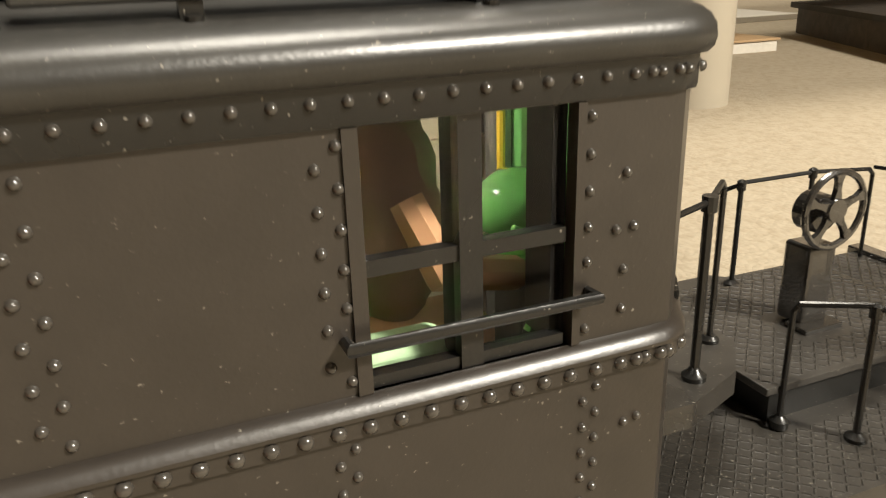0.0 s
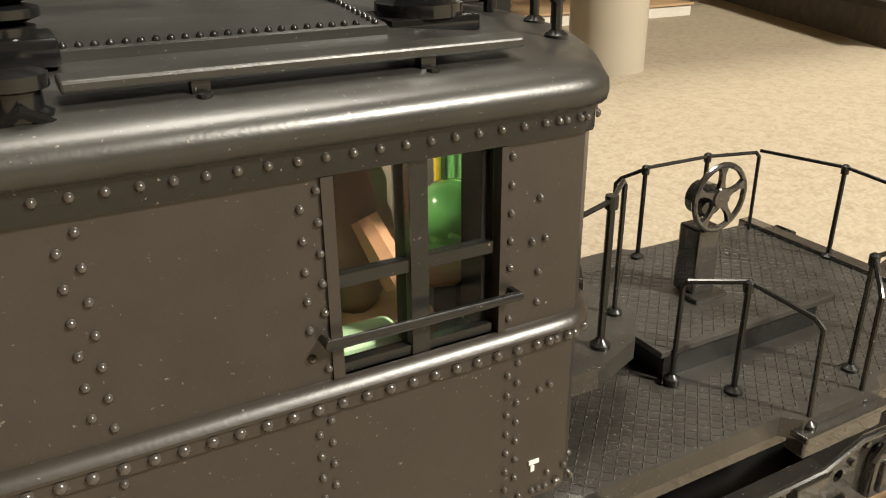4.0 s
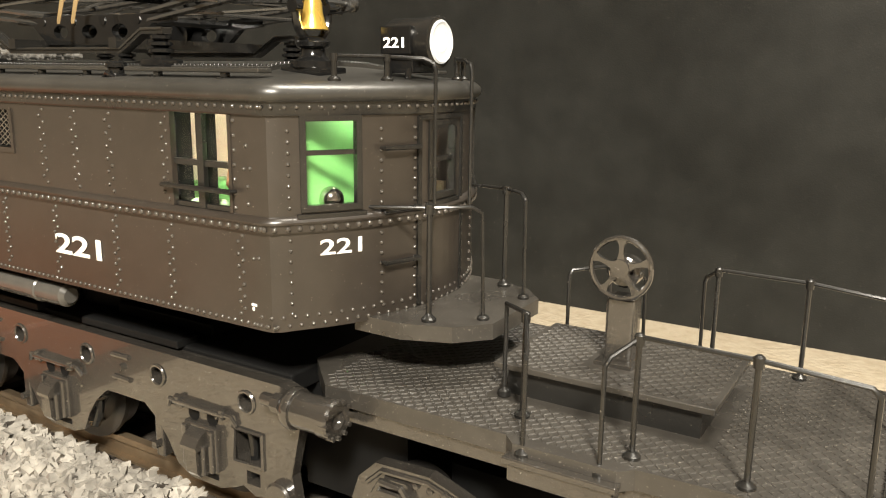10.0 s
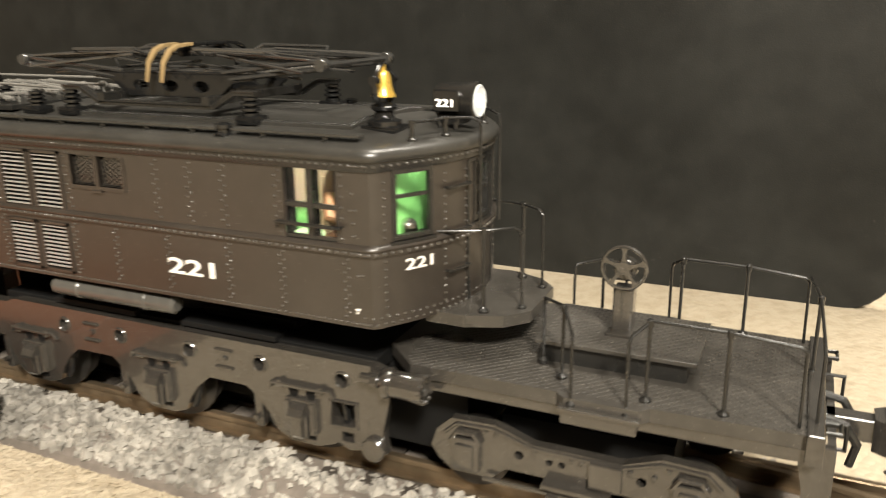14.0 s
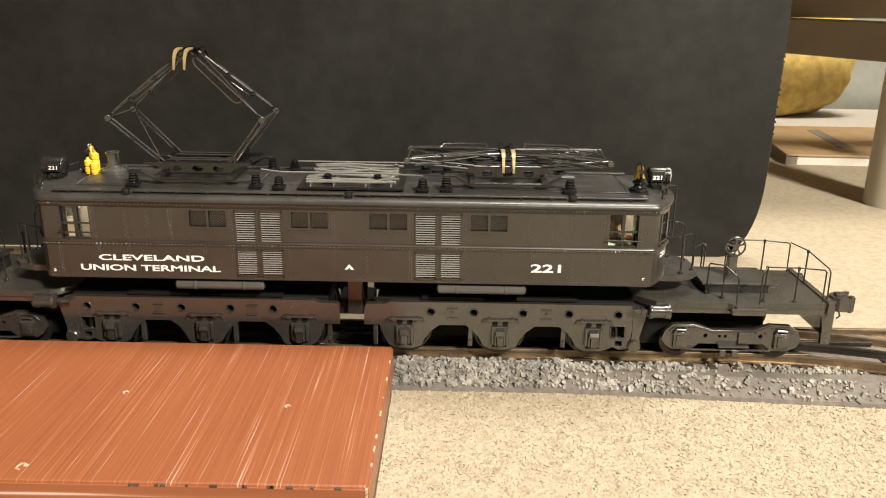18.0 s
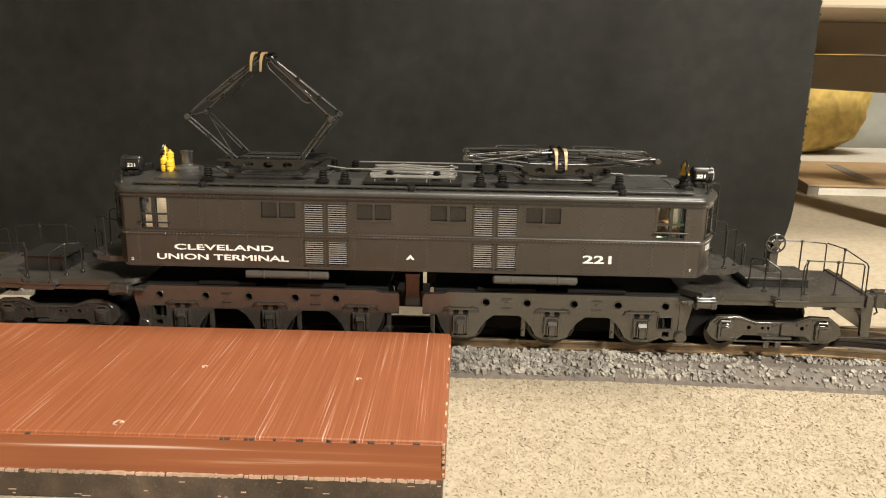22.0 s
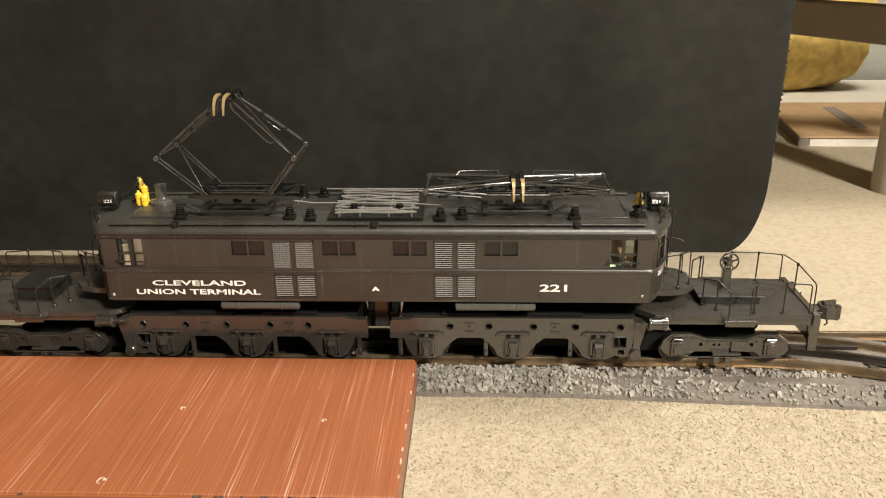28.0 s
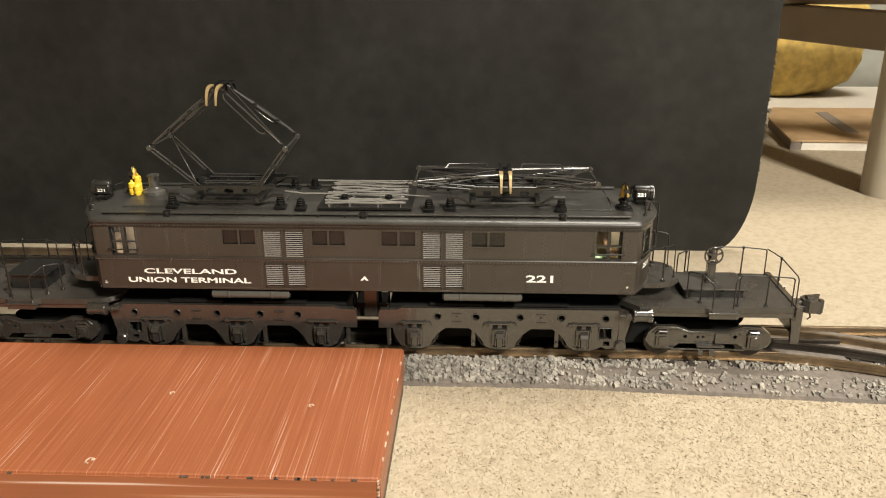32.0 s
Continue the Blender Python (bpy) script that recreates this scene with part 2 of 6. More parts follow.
def stain_material(name, grain, turn):
    """Red stain over open-grained wood: pale scratches along the grain, knots of bare filler."""
    m = bpy.data.materials.new(name)
    m.use_nodes = True
    nt = m.node_tree
    b = nt.nodes["Principled BSDF"]
    b.inputs["Roughness"].default_value = 0.5
    b.inputs["Coat Weight"].default_value = 0.15
    co = nt.nodes.new("ShaderNodeTexCoord").outputs["Object"]
    mp = nt.nodes.new("ShaderNodeMapping")
    mp.inputs["Rotation"].default_value = (0, 0, radians(turn))
    mp.inputs["Scale"].default_value = grain
    nt.links.new(co, mp.inputs["Vector"])
    n1 = nt.nodes.new("ShaderNodeTexNoise")
    n1.inputs["Scale"].default_value, n1.inputs["Detail"].default_value = 1.0, 3
    nt.links.new(mp.outputs["Vector"], n1.inputs["Vector"])
    n2 = nt.nodes.new("ShaderNodeTexNoise")
    n2.inputs["Scale"].default_value = 18
    nt.links.new(co, n2.inputs["Vector"])
    ramp = nt.nodes.new("ShaderNodeValToRGB")
    for at, c in ((0.26, (0.203, 0.060, 0.0225, 1)), (0.44, (0.247, 0.076, 0.028, 1)), (0.56, (0.26, 0.082, 0.031, 1)), (0.66, (0.315, 0.114, 0.049, 1))):
        e = ramp.color_ramp.elements.new(at)
        e.color = c
    ramp.color_ramp.elements.remove(ramp.color_ramp.elements[0])
    nt.links.new(n1.outputs["Fac"], ramp.inputs["Fac"])
    mix = nt.nodes.new("ShaderNodeMix")
    mix.data_type, mix.blend_type = "RGBA", "MULTIPLY"
    mix.inputs["Factor"].default_value = 0.5
    r2 = nt.nodes.new("ShaderNodeValToRGB")
    r2.color_ramp.elements[0].position, r2.color_ramp.elements[0].color = 0.3, (0.8, 0.76, 0.72, 1)
    r2.color_ramp.elements[1].position = 0.7
    nt.links.new(n2.outputs["Fac"], r2.inputs["Fac"])
    nt.links.new(ramp.outputs["Color"], mix.inputs["A"])
    nt.links.new(r2.outputs["Color"], mix.inputs["B"])
    nt.links.new(mix.outputs["Result"], b.inputs["Base Color"])
    bp = nt.nodes.new("ShaderNodeBump")
    bp.inputs["Strength"].default_value, bp.inputs["Distance"].default_value = 0.14, 0.0004
    nt.links.new(n1.outputs["Fac"], bp.inputs["Height"])
    nt.links.new(bp.outputs["Normal"], b.inputs["Normal"])
    return m


SMOKE = bpy.data.materials.new("thin_white_smoke")
SMOKE.use_nodes = True
_s = SMOKE.node_tree
_p = _s.nodes["Principled BSDF"]
_p.inputs["Base Color"].default_value, _p.inputs["Roughness"].default_value, _p.inputs["Specular IOR Level"].default_value = (0.9, 0.9, 0.9, 1), 1.0, 0.0
_n = _s.nodes.new("ShaderNodeTexNoise")
_n.inputs["Scale"].default_value = 48
_r = _s.nodes.new("ShaderNodeMapRange")
_r.inputs["From Min"].default_value, _r.inputs["From Max"].default_value, _r.inputs["To Max"].default_value = 0.34, 0.80, 0.046
_s.links.new(_s.nodes.new("ShaderNodeTexCoord").outputs["Object"], _n.inputs["Vector"])
_s.links.new(_n.outputs["Fac"], _r.inputs["Value"])
_s.links.new(_r.outputs["Result"], _p.inputs["Alpha"])

CARPET = carpet_material()
STAIN = stain_material("red_stained_wood", (1500, 13, 60), 3)
STAIN_END = stain_material("red_stained_edge", (7, 420, 420), 0)
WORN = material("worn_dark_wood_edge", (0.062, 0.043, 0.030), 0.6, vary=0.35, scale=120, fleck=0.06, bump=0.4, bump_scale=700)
CHIP = material("bare_filler_chip", (0.42, 0.29, 0.21), 0.7, vary=0.2)

# ---- mesh helpers: all lengths in millimetres, turned to metres in part() ----
MM = 0.001


def mesh_of(name, bm, mat, smooth=False):
    bmesh.ops.recalc_face_normals(bm, faces=bm.faces)
    for v in bm.verts:
        v.co *= MM
    me = bpy.data.meshes.new(name)
    bm.to_mesh(me)
    bm.free()
    me.materials.append(mat)
    if smooth:
        for p in me.polygons:
            p.use_smooth = True
        me.set_sharp_from_angle(angle=radians(35))
    return me


def part(name, bm, mat, parent=None, label="", smooth=False, kind=""):
    ob = new(name, mesh_of(name, bm, mat, smooth))
    ob.parent = parent
    return tagged(ob, label=label, kind=kind)


def piece(name, me, parent, m):
    """One more object on shared mesh data, as a part of its parent."""
    ob = new(name, me)
    ob.parent = parent
    ob.matrix_basis = m
    return ob


def at_mm(x, y, z, rx=0, ry=0, rz=0):
    return pose(x * MM, y * MM, z * MM, rx, ry, rz)


def box(bm, x0, x1, y0, y1, z0, z1, bevel=0.0):
    r = bmesh.ops.create_cube(bm, size=1)
    for v in r["verts"]:
        v.co = Vector((x0 + (v.co.x + 0.5) * (x1 - x0), y0 + (v.co.y + 0.5) * (y1 - y0), z0 + (v.co.z + 0.5) * (z1 - z0)))
    if bevel:
        es = list({e for v in r["verts"] for e in v.link_edges})
        bmesh.ops.bevel(bm, geom=es, offset=bevel, segments=2, profile=0.5, affect="EDGES")


def cyl(bm, p, q, r, seg=16, r2=None):
    p, q = Vector(p), Vector(q)
    d = q - p
    m = Matrix.Translation((p + q) / 2) @ d.to_track_quat("Z", "Y").to_matrix().to_4x4()
    bmesh.ops.create_cone(bm, cap_ends=True, segments=seg, radius1=r, radius2=r if r2 is None else r2, depth=d.length, matrix=m)


def tube(bm, pts, r, seg=8, closed=False):
    """A round bar along a polyline, mitred at its bends."""
    pts = [Vector(p) for p in pts]
    n = len(pts)
    rings = []
    side = None
    for i, p in enumerate(pts):
        a = pts[i - 1] if i or closed else None
        c = pts[(i + 1) % n] if i < n - 1 or closed else None
        d0 = (p - a).normalized() if a is not None else None
        d1 = (c - p).normalized() if c is not None else None
        d = ((d0 or d1) + (d1 or d0)).normalized()
        if side is None:
            side = d.orthogonal().normalized()
        side = (side - d * side.dot(d)).normalized()
        up = d.cross(side)
        k = 1.0
        if d0 is not None and d1 is not None:
            k = min(1.6, 1 / max(0.3, d.dot(d0)))
        rings.append([bm.verts.new(p + (side * math.cos(t) + up * math.sin(t)) * r * k) for t in (2 * math.pi * j / seg for j in range(seg))])
    for i in range(n if closed else n - 1):
        a, b = rings[i], rings[(i + 1) % n]
        for j in range(seg):
            bm.faces.new((a[j], a[(j + 1) % seg], b[(j + 1) % seg], b[j]))
    if not closed:
        bm.faces.new(rings[0][::-1])
        bm.faces.new(rings[-1])


def lathe(bm, profile, origin, axis="z", seg=24):
    """A turned shape from (radius, height) pairs."""
    rings = []
    for r, h in profile:
        ring = []
        for j in range(seg):
            t = 2 * math.pi * j / seg
            a, b = r * math.cos(t), r * math.sin(t)
            c = {"z": (a, b, h), "x": (h, a, b), "y": (a, h, b)}[axis]
            ring.append(bm.verts.new(Vector(origin) + Vector(c)))
        rings.append(ring)
    for a, b in zip(rings, rings[1:]):
        for j in range(seg):
            bm.faces.new((a[j], a[(j + 1) % seg], b[(j + 1) % seg], b[j]))
    bm.faces.new(rings[0][::-1])
    bm.faces.new(rings[-1])


def plate(bm, outer, holes, w0, w1, to):
    """A flat plate with holes: 2D loops raised between depths w0 and w1, put in place by to(u, v, w)."""
    from_loops = [[Vector((u, v, 0)) for u, v in loop] for loop in [outer] + holes]
    flat = [p for loop in from_loops for p in loop]
    front = [bm.verts.new(to(p.x, p.y, w0)) for p in flat]
    back = [bm.verts.new(to(p.x, p.y, w1)) for p in flat]
    for tri in tessellate(from_loops):
        try:
            bm.faces.new([front[i] for i in tri])
            bm.faces.new([back[i] for i in reversed(tri)])
        except ValueError:
            pass
    k = 0
    for loop in from_loops:
        n = len(loop)
        for j in range(n):
            a, b = k + j, k + (j + 1) % n
            bm.faces.new((front[a], front[b], back[b], back[a]))
        k += n


def tessellate(loops):
    from mathutils.geometry import tessellate_polygon
    return tessellate_polygon(loops)


def disc(cx, cz, r, seg=18, a0=0.0, a1=360.0):
    full = abs(a1 - a0) >= 360
    n = seg if full else seg + 1
    return [(cx + r * math.cos(radians(a0 + (a1 - a0) * j / seg)), cz + r * math.sin(radians(a0 + (a1 - a0) * j / seg))) for j in range(n)]


def rect(x0, x1, z0, z1):
    return [(x0, z0), (x1, z0), (x1, z1), (x0, z1)]


def to_xz(y):
    """Plate in the plane of x and z, its depth counted from y."""
    return lambda u, v, w: Vector((u, y + w, v))


def domes(spots, r=0.42, h=0.34):
    """Round rivet heads at (point, outward normal)."""
    verts, faces = [], []
    for p, n in spots:
        n = Vector(n).normalized()
        s = n.orthogonal().normalized()
        u = n.cross(s)
        k = len(verts)
        p = Vector(p)
        for rr, hh in ((1.0, -0.05), (0.85, 0.55), (0.45, 0.92)):
            for j in range(8):
                t = j * math.pi / 4
                verts.append((p + (s * math.cos(t) + u * math.sin(t)) * r * rr + n * h * hh) * MM)
        verts.append((p + n * h) * MM)
        for q in range(2):
            for j in range(8):
                a, b = k + q * 8 + j, k + q * 8 + (j + 1) % 8
                faces.append((a, b, b + 8, a + 8))
        for j in range(8):
            faces.append((k + 16 + j, k + 16 + (j + 1) % 8, k + 24))
    me = bpy.data.meshes.new("rivet_heads")
    me.from_pydata(verts, [], faces)
    for p in me.polygons:
        p.use_smooth = True
    return me


def rivet_part(name, spots, mat, parent, r=0.42, h=0.34):
    me = domes(spots, r, h)
    me.materials.append(mat)
    ob = new(name, me)
    ob.parent = parent
    return tagged(ob, kind="stuff")


def text_mesh(word, height, stretch, depth=0.08, bold=0.0):
    """Lettering as a mesh in mm, upright in x and z, facing -y, its lower left corner at the origin."""
    cu = bpy.data.curves.new("letters", "FONT")
    cu.body, cu.size, cu.extrude, cu.offset = word, 1.0, 0.0, bold
    tmp = new("letters", cu)
    dg = bpy.context.evaluated_depsgraph_get()
    me = bpy.data.meshes.new_from_object(tmp.evaluated_get(dg))
    bpy.data.objects.remove(tmp)
    xs = [v.co.x for v in me.vertices]
    ys = [v.co.y for v in me.vertices]
    k = height / (max(ys) - min(ys))
    x0, y0 = min(xs), min(ys)
    bm = bmesh.new()
    bm.from_mesh(me)
    for f in bm.faces:
        f.smooth = False
    bpy.data.meshes.remove(me)
    for v in bm.verts:
        v.co = Vector(((v.co.x - x0) * k * stretch, 0, (v.co.y - y0) * k))
    r = bmesh.ops.extrude_face_region(bm, geom=list(bm.faces))
    for v in r["geom"]:
        if isinstance(v, bmesh.types.BMVert):
            v.co.y -= depth
    return bm


# ---- the room ----
FLOOR, RAIL = -22.0, -7.5

bm = bmesh.new()
box(bm, -2600, 2600, -2600, 2600, FLOOR - 60, FLOOR)
carpet = part("floor", bm, CARPET, None)
tagged(carpet, "beige cut-pile carpet over the whole basement floor", "carpet", kind="structure")
for nm, b6 in (("wall_north", (-2600, 2600, 2600, 2700, FLOOR, 2250)), ("wall_south", (-2600, 2600, -2700, -2600, FLOOR, 2250)),
               ("wall_east", (2600, 2700, -2600, 2600, FLOOR, 2250)), ("wall_west", (-2700, -2600, -2600, 2600, FLOOR, 2250)),
               ("ceiling", (-2600, 2600, -2600, 2600, 2250, 2300))):
    bm = bmesh.new()
    box(bm, *b6)
    tagged(part(nm, bm, WALL), "plain tan painted room surface", "ceiling" if nm == "ceiling" else "wall", kind="structure")


def tufts():
    """The carpet's pile near the track: short leaning strands."""
    rng = random.Random(4)
    verts, faces = [], []

    def strand(x, y, s):
        a, b = rng.uniform(0, 6.28), rng.uniform(0, 6.28)
        w, h = 0.95 * s, rng.uniform(0.22, 0.55) * s
        dx, dy = math.cos(a) * w, math.sin(a) * w
        lx, ly = math.cos(b) * h * 0.7, math.sin(b) * h * 0.7
        k = len(verts)
        for px, py, pz in ((x - dx, y - dy, 0), (x + dx, y + dy, 0), (x - dy * 0.8, y + dx * 0.8, 0), (x + lx, y + ly, h)):
            verts.append((px * MM, py * MM, (FLOOR - 0.2 + pz) * MM))
        faces.extend(((k, k + 1, k + 3), (k + 1, k + 2, k + 3), (k + 2, k, k + 3)))

    for _ in range(80000):
        strand(rng.uniform(15, 360), -36 - 230 * rng.random() ** 1.2, rng.uniform(0.8, 1.7))
    me = bpy.data.meshes.new("carpet_pile")
    me.from_pydata(verts, [], faces)
    me.materials.append(CARPET)
    ob = new("carpet_pile", me)
    ob.parent = carpet
    tagged(ob, kind="stuff")


tufts()


# ---- black backdrop board ----
def backdrop():
    root = tagged(new("backdrop_board"), "matt black foam board standing upright behind the track", "board")
    loop = [(-900, FLOOR)] + [(250 + 28 * math.sin(radians(a)), FLOOR + 60 - 60 * math.cos(radians(a))) for a in range(0, 91, 9)] + [(279, 200), (281, 480), (-900, 480)]
    bm = bmesh.new()
    plate(bm, loop, [], 0, 5, to_xz(183))
    part("panel", bm, BOARD, root)
    rng = random.Random(2)
    bm = bmesh.new()
    for i in range(240):
        z = FLOOR + 62 + i * 1.75
        s = rng.uniform(0.3, 1.3) + 278 + (i / 240) * 2.6
        box(bm, s - 1.8, s, 182.6 + rng.uniform(0, 2), 186.5, z, z + rng.uniform(0.6, 1.9))
    part("torn_edge", bm, FOAM, root, "frayed grey cut edge", kind="stuff")


backdrop()


# ---- red block ----
def red_block():
    root = tagged(new("wooden_block"), "red-stained wooden block with worn dark lower edge lying on the carpet", "wood block")
    bm = bmesh.new()
    box(bm, -420, 23, -155, -41.5, -11.5, 4, 1.1)
    part("block_body", bm, STAIN, root)
    bm = bmesh.new()
    box(bm, -420, 22.4, -155.5, -154.7, -11.3, 3.0, 0.3)
    part("front_band", bm, STAIN_END, root, "red-stained edge with long grain")
    bm = bmesh.new()
    box(bm, 22.7, 23.5, -154.4, -42, -11.3, 2.9, 0.3)
    part("end_band", bm, STAIN_END, root, "red-stained end face")
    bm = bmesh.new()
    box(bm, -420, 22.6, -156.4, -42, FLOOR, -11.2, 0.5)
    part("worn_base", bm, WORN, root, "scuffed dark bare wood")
    rng = random.Random(8)
    bm = bmesh.new()
    x = -300.0
    while x < 22:
        w = rng.uniform(0.4, 2.2)
        if rng.random() < 0.92:
            d, h = rng.uniform(0.15, 0.55), rng.uniform(0.2, 0.75)
            box(bm, x, x + w, -156.4 - d * 0.5, -155.4, -11.9 + rng.uniform(-0.2, 0.3), -11.3 + h, min(d, h) * 0.3)
        x += w * rng.uniform(0.7, 1.3)
    for _ in range(26):
        x, w = rng.uniform(-250, 22), rng.uniform(0.4, 3.4)
        z = rng.uniform(-21, -13)
        box(bm, x, x + w, -156.55, -156.1, z, z + rng.uniform(0.15, 0.45), 0.03)
    y = -155.0
    while y < -44:
        w = rng.uniform(0.6, 4.0)
        if rng.random() < 0.22:
            box(bm, 22.6, 23.4, y, y + w, 2.6 + rng.uniform(-0.7, 0.5), 3.6, 0.1)
        y += w * rng.uniform(0.8, 2.4)
    for _ in range(14):
        z = rng.uniform(-10, 3)
        box(bm, 22.3, 23.2, -155.9, -154.6, z, z + rng.uniform(0.3, 1.4), 0.1)
    pits = bmesh.new()
    for a, b, n in ((-150, -128, 3), (-60, -36, 5), (-32, -26, 1), (-20, 14, 7)):
        for _ in range(n):
            x, w = rng.uniform(a, b), rng.uniform(0.8, 2.6)
            box(pits, x, x + w, -155.62, -154.3, 2.9 + rng.uniform(-0.2, 0.1), 3.6, 0.12)
    part("edge_pitting", pits, WORN, root, "dark pits along the top edge", kind="stuff")
    part("chipped_paint", bm, CHIP, root, "pale chips along the edges", kind="stuff")
    for x, y, r in ((-99, -147, 1.9), (-84, -92, 1.0), (-15, -101, 1.0)):
        bm = bmesh.new()
        tube(bm, [(x + r * math.cos(t) * rng.uniform(0.7, 1.3), y + r * math.sin(t) * rng.uniform(0.7, 1.3), 4.05) for t in [i * 0.7 for i in range(8)]], 0.36, 6)
        lathe(bm, ((r * 0.5, 4.0), (r * 0.3, 4.3), (0.1, 4.35)), (x + r * 0.6, y + r * 0.5, 0), seg=7)
        part("filler_nick", bm, CHIP, root, "pale raised nick")


red_block()


# ---- track ----
def track(name, label, x0, x1, m, joint=None, stones=0):
    root = tagged(new(name), label, "railway track")
    bm = bmesh.new()
    cuts = [x0] + ([joint] if joint else []) + [x1]

    def flare(x):
        """Past the joint the near shoulder widens towards a switch."""
        return max(0.0, x - joint) * 0.061 if joint else 0.0

    for a, b in zip(cuts, cuts[1:]):
        prof = [(-37, FLOOR - 0.5), (-36, FLOOR + 2), (-27, -13.6), (27, -13.6), (36, FLOOR + 2), (37, FLOOR - 0.5)]
        va = [[bm.verts.new((x, y - (flare(x) if y < -20 else 0), z)) for y, z in prof] for x in (a + 0.15, b - 0.15)]
        for j in range(5):
            bm.faces.new((va[0][j], va[0][j + 1], va[1][j + 1], va[1][j]))
        bm.faces.new(va[0])
        bm.faces.new(va[1])
        bm.faces.new((va[0][0], va[0][5], va[1][5], va[1][0]))
    part("roadbed", bm, BALLAST, root, "moulded dark grey plastic roadbed")
    bm = bmesh.new()
    box(bm, -2.1, 2.1, -24, 24, -14, -12.6, 0.2)
    tie = mesh_of("tie", bm, TIE)
    x = x0 + 6
    while x < x1 - 6:
        piece("tie", tie, root, at_mm(x, 0, 0))
        x += 11.5
    for y, mat in ((-16.6, STEEL), (0.0, DARKRAIL), (16.6, STEEL)):
        bm = bmesh.new()
        top = RAIL if y else RAIL - 0.3
        end = min(x1, 232 + (y + 16.6) * 2.4) if joint else x1
        box(bm, x0, end, y - 2.0, y + 2.0, -12.7, -12.0)
        box(bm, x0, end, y - 0.45, y + 0.45, -12.2, top - 1.2)
        box(bm, x0, end, y - 1.1, y + 1.1, top - 1.6, top, 0.25)
        part("rail", bm, mat, root, "tarnished outer running rail" if y else "blackened centre rail")
    if stones:
        rng = random.Random(11)
        verts, faces = [], []
        for _ in range(stones):
            x = rng.uniform(x0, x1) if rng.random() < 0.4 or x1 < 0 else rng.uniform(0, 290)
            heavy = x < (joint or 0)
            y = -rng.uniform(19, 35.5) if rng.random() < 0.9 else rng.uniform(19, 35)
            if not heavy and rng.random() < 0.8 and abs(noise.noise((x * 0.06, y * 0.1, 3))) < 0.27:
                continue
            if y < -27:
                w = flare(x)
                z = -13.6 - (-y - 27) * 6.4 / 9
                y -= w
            else:
                z = -13.6 if y < 27 else -13.6 - (y - 27) * 6.4 / 9
            s = rng.choice((0.55, 0.8, 1.0, 1.3, 1.7)) * rng.uniform(0.85, 1.15) * (1.05 if heavy else 0.9)
            k = len(verts)
            rot = Euler((rng.uniform(0, 6), rng.uniform(0, 6), rng.uniform(0, 6))).to_matrix()
            sx, sy, sz = rng.uniform(0.7, 1.15), rng.uniform(0.6, 0.95), rng.uniform(0.45, 0.75)
            for vx, vy, vz in [(a, b, c) for a in (-1, 1) for b in (-1, 1) for c in (-1, 1)]:
                q = rot @ Vector((vx * sx * rng.uniform(0.6, 1.0), vy * sy * rng.uniform(0.6, 1.0), vz * sz * rng.uniform(0.65, 1.0))) * s
                verts.append(((x + q.x) * MM, (y + q.y) * MM, (z + 0.35 * s + q.z) * MM))
            faces.extend(tuple(k + c for c in f) for f in ((0, 1, 3), (0, 3, 2), (4, 6, 7), (4, 7, 5), (0, 4, 5), (0, 5, 1), (2, 3, 7), (2, 7, 6), (0, 2, 6), (0, 6, 4), (1, 5, 7), (1, 7, 3)))
        me = bpy.data.meshes.new("ballast")
        me.from_pydata(verts, [], faces)
        me.materials.append(STONE)
        ob = new("ballast", me)
        ob.parent = root
        tagged(ob, "glued pale grey stones", kind="stuff")
    root.matrix_basis = m
    return root


MAIN = track("railway_track", "three-rail model track on grey roadbed with loose ballast stones", -640, 520, Matrix(), 107, 6800)
track("railway_track", "second three-rail model track on grey roadbed behind", -640, -150, at_mm(0, 118, 0), None, 3000)


def turnout():
    """Rails of a switch that leave the main line towards the near side."""
    for y in (-16.6, 0.0, 16.6):
        bm = bmesh.new()
        rows = []
        for i in range(30):
            x = 196 + i * 6.0
            c = y - 0.0021 * max(0.0, x - 198) ** 2
            rows.append([bm.verts.new((x, c + dy, z)) for dy, z in ((-2.0, -12.7), (2.0, -12.7), (2.0, -12.0), (0.5, -11.8), (0.5, RAIL - 1.8), (1.0, RAIL - 1.4), (0.9, RAIL - 0.35), (-0.9, RAIL - 0.35), (-1.0, RAIL - 1.4), (-0.5, RAIL - 1.8), (-0.5, -11.8), (-2.0, -12.0))])
        for a, b in zip(rows, rows[1:]):
            for j in range(12):
                bm.faces.new((a[j], a[(j + 1) % 12], b[(j + 1) % 12], b[j]))
        bm.faces.new(rows[0])
        bm.faces.new(rows[-1][::-1])
        part("switch_rail", bm, STEEL if y else DARKRAIL, MAIN, "diverging switch rail")
    for x0, x1, dy in ((206, 268, -8.4), (216, 300, 8.4), (236, 330, 24.0)):
        bm = bmesh.new()
        n = 12
        rows = []
        for i in range(n + 1):
            x = x0 + (x1 - x0) * i / n
            c = dy - 0.0021 * max(0.0, x - 198) ** 2
            rows.append([bm.verts.new((x, c + q, z)) for q, z in ((-4.4, -12.5), (4.4, -12.5), (4.4, -11.0), (3.6, -10.6), (-3.6, -10.6), (-4.4, -11.0))])
        for a, b in zip(rows, rows[1:]):
            for j in range(6):
                bm.faces.new((a[j], a[(j + 1) % 6], b[(j + 1) % 6], b[j]))
        bm.faces.new(rows[0])
        bm.faces.new(rows[-1][::-1])
        part("switch_plate", bm, BALLAST, MAIN, "moulded grey plate between the switch rails")


turnout()

